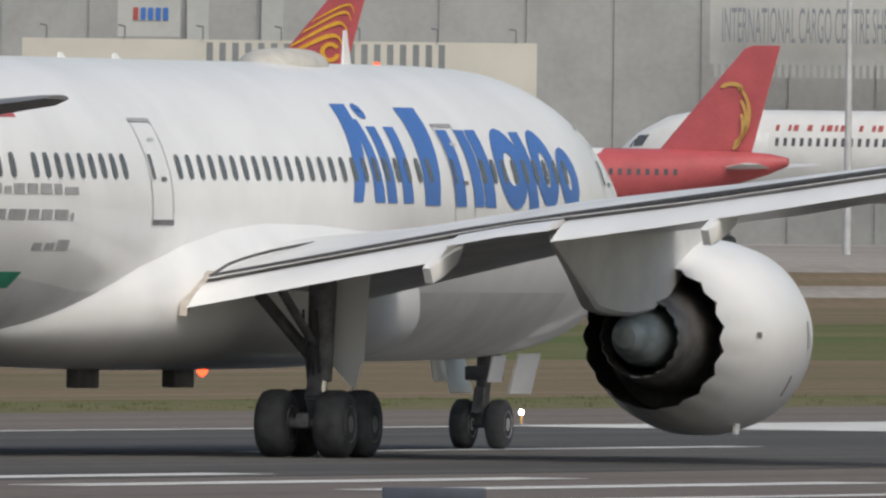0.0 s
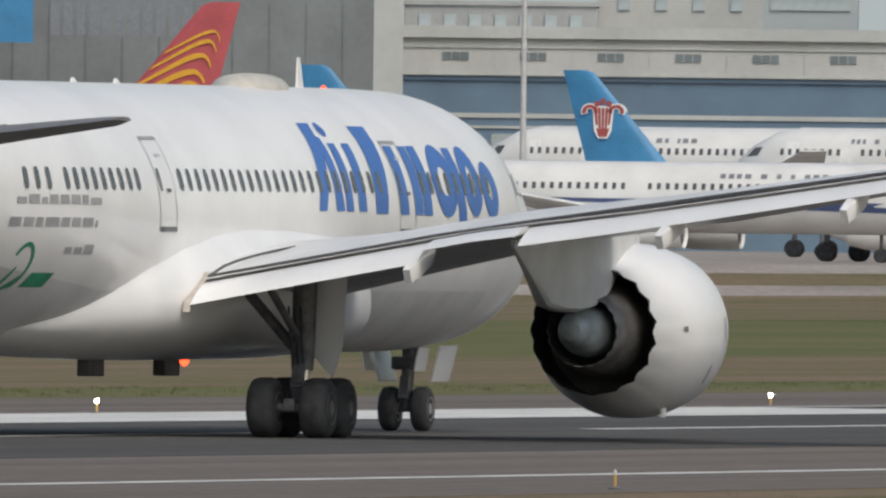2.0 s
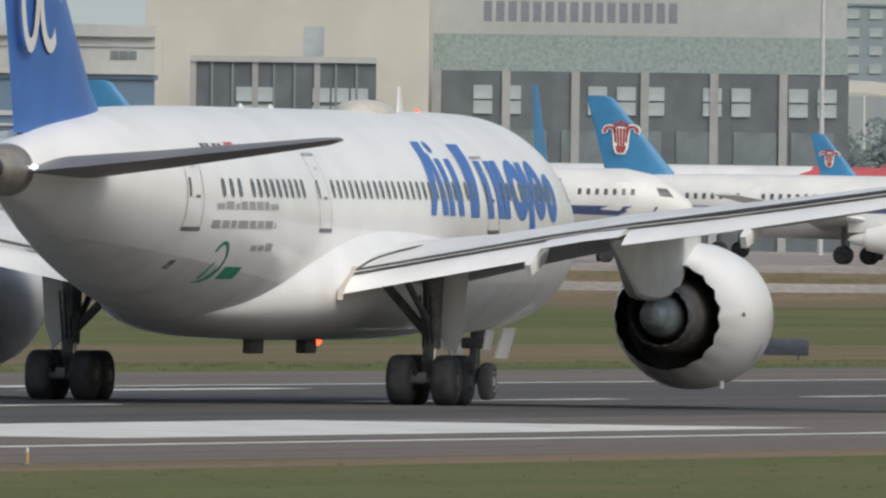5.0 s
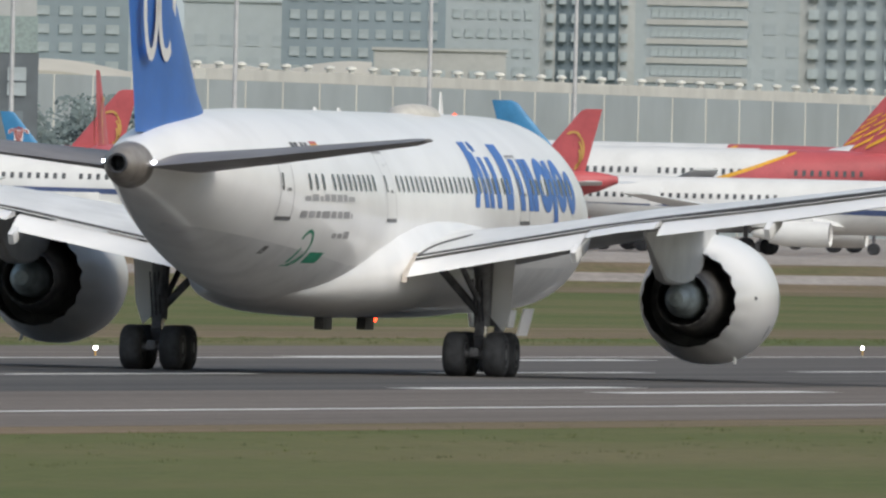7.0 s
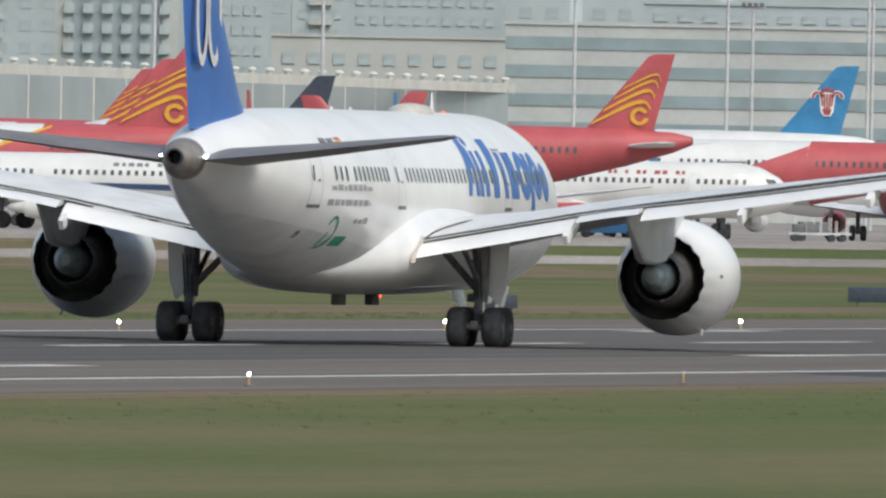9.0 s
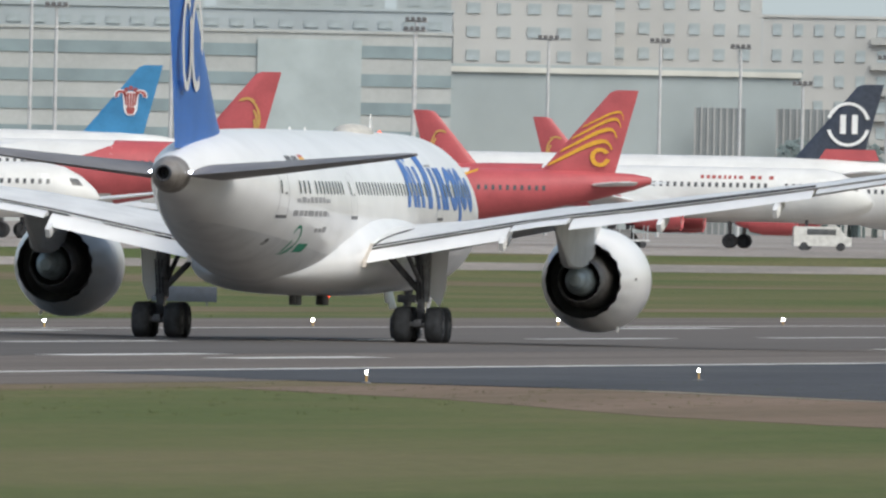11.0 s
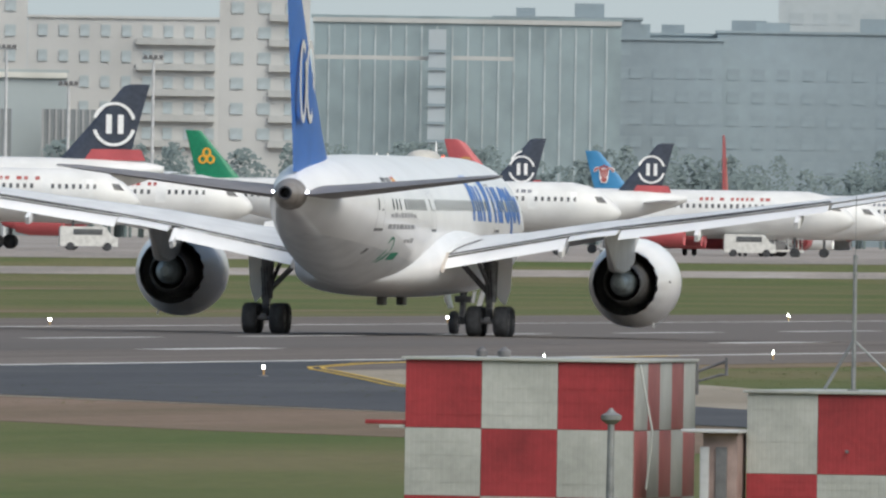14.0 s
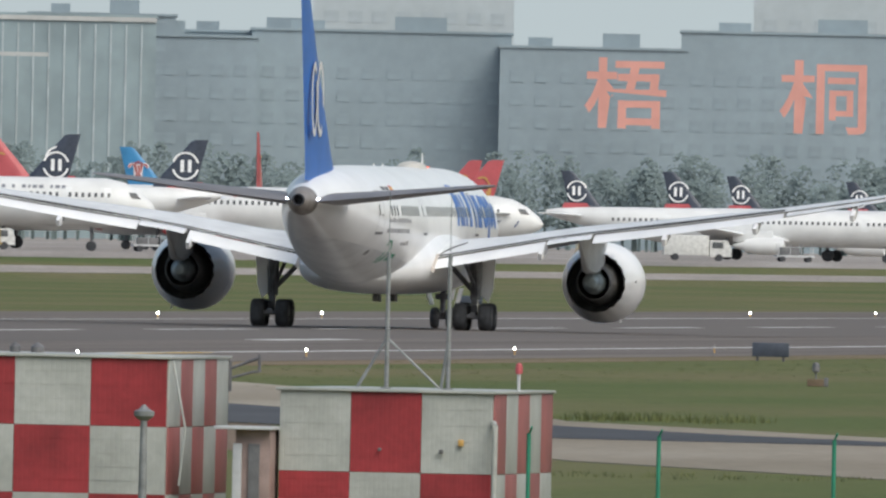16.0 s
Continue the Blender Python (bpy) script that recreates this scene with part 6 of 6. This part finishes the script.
def hut(x0, y_left, y_right, top, cw, ch, first_red, deep, label):
    """A sheet-metal hut: chequered panels on the end wall, upright stripes on the long wall beside it."""
    a = thing("equipment_hut", Matrix(), label, "hut", "equipment huts")
    part("shell", loft([[(x0 + 0.05, y_left, z), (x0 + 0.05, y_right, z), (x0 + deep, y_right, z), (x0 + deep, y_left, z)] for z in (0.0, top - 0.03)]), HUT_PALE, a)
    part("roof_edge", block((deep + 0.16, y_left - y_right + 0.14, 0.05), (x0 + deep / 2, (y_left + y_right) / 2, top), 0.012), HUT_PALE, a, "pale roof edge")
    row, z1 = 0, top - 0.03
    while z1 > 0.05:
        z0 = max(0.03, z1 - ch)
        for c in range(3):
            ya, yb = y_left - c * cw, y_left - (c + 1) * cw
            red = (row + c + (0 if first_red else 1)) % 2 == 0
            n = 15
            prof = [(x0 + 0.05, ya - 0.004)]
            for k in range(n):
                y0, y1 = ya - 0.004 + (yb - ya + 0.008) * k / n, ya - 0.004 + (yb - ya + 0.008) * (k + 1) / n
                prof += [(x0 - 0.003, y0), (x0 - 0.006, y0 - 0.010), (x0 - 0.006, y1 + 0.010), (x0 - 0.003, y1)]
            prof.append((x0 + 0.05, yb + 0.004))
            bm = loft([[(x, y, z) for x, y in prof] for z in (z0 + 0.004, z1 - 0.004)])
            part("chequer_panel", bm, HUT_RED if red else HUT_PALE, a, "faded red sheet panel" if red else "dirty white sheet panel", smooth=False)
            for q in (1, 2, 3, 4):
                part("seam", block((0.006, ya - yb - 0.02, 0.006), (x0 - 0.008, (ya + yb) / 2, z0 + (z1 - z0) * q / 5)), HUT_RED if red else HUT_PALE, a, smooth=False)
        row, z1 = row + 1, z0
    z1 = top - 0.03
    for zz in range(3):
        z0 = max(0.03, z1 - ch)
        if z1 <= 0.05:
            break
        for k in range(5):
            xa = x0 + 0.06 + (deep - 0.1) * k / 5
            red = (k + zz + (0 if first_red else 1)) % 2 == 1
            part("stripe_panel", block(((deep - 0.1) / 5 - 0.02, 0.03, z1 - z0 - 0.012), (xa + (deep - 0.1) / 10, y_right - 0.015, (z0 + z1) / 2), 0.006), HUT_PINK if red else HUT_PALE, a)
        z1 = z0
    return a


h1 = hut(604.2, 84.2, 80.12, 2.66, 1.36, 1.2, True, 8.2, "red and white chequered metal hut beside the runway")
h2 = hut(605.0, 78.2, 74.4, 2.16, 1.265, 1.42, False, 8.6, "white and red chequered metal hut carrying two masts")
# bracket, hood and entrance on the first hut
arm = lambda a, b, r=0.03: part("bracket", tube(a, b, r, n=6), STRUT, h1, "dark steel bracket")
for a, b, r in (((612.45, 80.1, 2.45), (612.45, 79.55, 2.66), 0.03), ((612.45, 80.1, 2.28), (612.45, 79.62, 2.42), 0.025), ((612.45, 80.08, 2.05), (612.45, 80.08, 2.6), 0.035),
                ((612.45, 79.55, 2.4), (612.45, 79.55, 2.72), 0.03), ((612.45, 79.66, 2.4), (612.45, 79.52, 2.42), 0.02)):
    arm(a, b, r)
part("door_porch", block((1.2, 0.62, 1.42), (604.9, 79.0 - 0.42, 0.71), 0.02), paint("dull_pinkish_porch_paint", (0.30, 0.22, 0.2), 0.6, vary=0.1), h1)
part("porch_door", block((0.06, 0.2, 1.1), (604.27, 78.55, 0.62), 0.01), DARKGREY, h1)
part("porch_door", block((0.06, 0.16, 1.1), (604.27, 78.85, 0.62), 0.01), GREY, h1)
part("porch_roof", block((1.8, 1.05, 0.06), (604.9, 78.72, 1.45), 0.015), GREY, h1)
part("vent_lamp", turned([(0, 0.09), (0.1, 0.1), (0.16, 0.05), (0.18, 0.01)], 12, "Z", (604.6, 82.9, 2.7), cap=True), DARKGREY, h1)
part("vent_lamp", turned([(0, 0.11), (0.1, 0.12), (0.16, 0.05), (0.18, 0.01)], 12, "Z", (604.6, 82.5, 2.7), cap=True), DARKGREY, h1)
part("cable", tube((604.1, 80.0, 2.6), (604.0, 79.75, 1.4), 0.02, n=6, bm=tube((604.0, 79.75, 1.4), (604.0, 79.85, 0.4), 0.02, n=6)), HUT_PALE, h1)
part("pipe", tube((604.7, 74.32, 1.55), (604.7, 74.32, 0.0), 0.055, n=10, bm=tube((604.7, 74.32, 1.55), (605.0, 74.38, 1.62), 0.055, n=10)), HUT_PALE, h2, "white bent pipe")
part("wall_box", block((0.08, 0.10, 0.12), (604.93, 74.95, 1.26), 0.02), OCHRE, h2)
part("wall_box", block((0.06, 0.08, 0.08), (604.93, 75.3, 1.1), 0.02), DARKGREY, h2)
part("wall_box", block((0.06, 0.06, 0.06), (604.93, 76.4, 1.12), 0.02), DARKGREY, h2)


def roof_mast(y, label, braces):
    a = thing("roof_mast", pose(607.3, y, 2.185), label, "mast", "hut masts")
    part("base_plate", block((0.2, 0.2, 0.03), (0, 0, 0.015), 0.006), MAST, a)
    part("pole", tube((0, 0, 0.02), (0, 0, 2.42), 0.042, 0.036, n=10), MAST, a)
    part("whip_aerial", tube((0, 0, 2.4), (0, 0, 3.5), 0.006, n=5), MAST, a)
    for q in braces:
        part("brace", tube((0, q, 0.02), (0, 0, 0.9), 0.03 if q > 0 else 0.022, n=8), MAST, a)


roof_mast(76.6, "slim grey steel mast braced on the hut roof", (0.52, -0.95))
roof_mast(75.5, "slim grey steel mast standing on the hut roof", (0.12,))
a = thing("red_roof_lamp", pose(609.5, 73.95 + 0.55, 2.185), "small red obstruction lamp on a short stand", "lamp")
part("stand", tube((0, 0, 0), (0, 0, 0.32), 0.03, n=8), GREY, a)
part("lens", turned([(0.3, 0.06), (0.4, 0.07), (0.48, 0.05), (0.5, 0.01)], 12, "Z", cap=True), RED, a)
a = thing("floodlight_post", pose(594.0, 79.16, 0), "grey steel post with a small lamp head", "lamp post")
part("post", tube((0, 0, 0), (0, 0, 1.68), 0.075, 0.06, n=12), MAST, a)
part("head", loft([[(0.13 * math.cos(k * math.tau / 10) * s, 0.15 * math.sin(k * math.tau / 10) * s, z) for k in range(10)] for z, s in ((1.6, 0.5), (1.68, 1.2), (1.76, 1.25), (1.8, 0.6), (1.88, 0.15))]), MAST, a)
part("marker_arm", block((0.06, 0.75, 0.075), (604.3, 84.55, 1.52), 0.01), HUT_RED, h1, "red marker arm")
part("marker_arm", block((0.06, 0.5, 0.06), (604.28, 84.42, 1.44), 0.01), HUT_PALE, h1, "white marker arm")


def field_mast(x, y, h):
    a = thing("field_mast", pose(x, y, 0), "thin red and white aerial mast in the grass", "mast", "field masts")
    n = 5
    for k in range(n):
        part("section", tube((0, 0, h * k / n), (0, 0, h * (k + 1) / n), 0.09 - 0.008 * k, n=8), HUT_PINK if k % 2 else MAST, a)
    part("foot", block((0.35, 0.35, 0.3), (0, 0, 0.15), 0.03), HUT_PALE, a)


for x, y, h in ((2448, 345.2, 9.6), (2326, 327.2, 4.4), (2631, 369, 2.4), (2561, 354.9, 3.2)):
    field_mast(x, y, h)
for y in (67.8, 65.67, 62.8, 60.2):
    a = thing("fence_post", pose(556.2, y, 0), "green steel fence post", "fence post", "fence posts")
    part("post", tube((0, 0, 0), (0, 0, 1.76), 0.035, n=8), FENCE, a)
    part("angled_top", tube((0, 0, 1.74), (-0.1, -0.06, 1.86), 0.02, n=6), FENCE, a)


# ---- tufts of taller grass and weeds along the paved edges ----
def tufts(name, x0, x1, y0, y1, n, size, seed, label):
    rnd = random.Random(seed)
    vs, fs = [], []
    for _ in range(n):
        cx, cy = rnd.uniform(x0, x1), rnd.uniform(y0, y1)
        for k in range(rnd.randint(7, 14)):
            px, py = cx + rnd.gauss(0, size), cy + rnd.gauss(0, size * 1.4)
            h, w, a = size * rnd.uniform(0.5, 1.3), size * 0.10, rnd.uniform(0, math.pi)
            lx, ly = rnd.gauss(0, 0.3) * h, rnd.gauss(0, 0.3) * h
            i = len(vs)
            vs += [(px - w * math.cos(a), py - w * math.sin(a), 0), (px + w * math.cos(a), py + w * math.sin(a), 0), (px + lx, py + ly, h)]
            fs.append((i, i + 1, i + 2))
    me = bpy.data.meshes.new(name)
    me.from_pydata(vs, [], fs)
    me.materials.append(paint("weed_blades", (0.11, 0.125, 0.045), 0.9, vary=0.25, scale=0.4))
    tagged(new(name, me), label, "grass", kind="stuff")


tufts("verge_weeds", 560, 1500, 250, 262, 1500, 0.10, 5, "uneven weeds along the far runway edge")
tufts("near_weeds", 560, 1500, 135, 158, 1300, 0.07, 6, "uneven grass tufts beside the near runway edge")
tufts("taxiway_weeds", 902, 916, 105, 110, 60, 0.24, 7, "dark weeds along the taxiway edge")
tufts("near_taxiway_weeds", 700, 712, 79, 87.5, 40, 0.10, 8, "ragged grass along the pale shoulder")


def field_lamp(x, y):
    """A small field light on a brown foot box in the grass."""
    a = thing("field_light", pose(x, y, 0), "small dark field light on a brown box in the grass", "light")
    part("foot_box", block((0.3, 0.55, 0.24), (0, 0, 0.12), 0.03), BARE, a)
    part("side_box", block((0.2, 0.14, 0.3), (0, -0.34, 0.15), 0.02), DARKGREY, a)
    part("stem", tube((0, 0, 0.22), (0, 0, 0.5), 0.03, n=8), DARKGREY, a)
    part("lamp_head", turned([(0.46, 0.05), (0.5, 0.12), (0.7, 0.13), (0.78, 0.09), (0.8, 0.02)], 12, "Z", cap=True), DARKGREY, a)


field_lamp(1134, 128.7)


# ---- the plain hazy sky far behind everything ----
def sky_backdrop():
    haze = bpy.data.materials.new("pale_haze_sky")
    haze.use_nodes = True
    b = haze.node_tree.nodes["Principled BSDF"]
    b.inputs["Base Color"].default_value, b.inputs["Roughness"].default_value = (0.02, 0.02, 0.02, 1), 1.0
    b.inputs["Emission Color"].default_value, b.inputs["Emission Strength"].default_value = (0.40, 0.455, 0.485, 1), 0.95
    rings = []
    for k in range(25):
        b = radians(2 + 22 * k / 24)
        rings.append([(4960 * math.cos(b), 4960 * math.sin(b), z) for z in (-20, 60, 130, 260)])
    ob = finish("backdrop", loft(rings, cap=False, closed=False), haze)
    tagged(ob, "pale blue-grey hazy sky", "sky", kind="structure")


sky_backdrop()


# ---- what moves: the airliner rolls along the runway ----
ROLL = [
    (0, 646.99),
    (0.5, 667.76),
    (1, 689.34),
    (1.5, 711.71),
    (2, 734.85),
    (2.5, 758.72),
    (3, 783.30),
    (3.5, 808.58),
    (4, 834.53),
    (4.5, 861.14),
    (5, 888.38),
    (5.5, 916.25),
    (6, 944.73),
    (6.5, 973.81),
    (7, 1003.49),
    (7.5, 1033.76),
    (8, 1064.60),
    (8.5, 1096.02),
    (9, 1128.03),
    (9.5, 1160.60),
    (10, 1193.76),
    (10.5, 1227.51),
    (11, 1261.84),
    (11.5, 1296.78),
    (12, 1332.32),
    (12.5, 1368.49),
    (13, 1405.28),
    (13.5, 1442.73),
    (14, 1480.84),
    (14.5, 1519.64),
    (15, 1559.15),
    (15.5, 1599.38),
    (16, 1640.37)]
jet = airliner_main()


def motions():
    walk(jet, [(t, pose(x, 207.47, 0.03)) for t, x in ROLL])


motions()
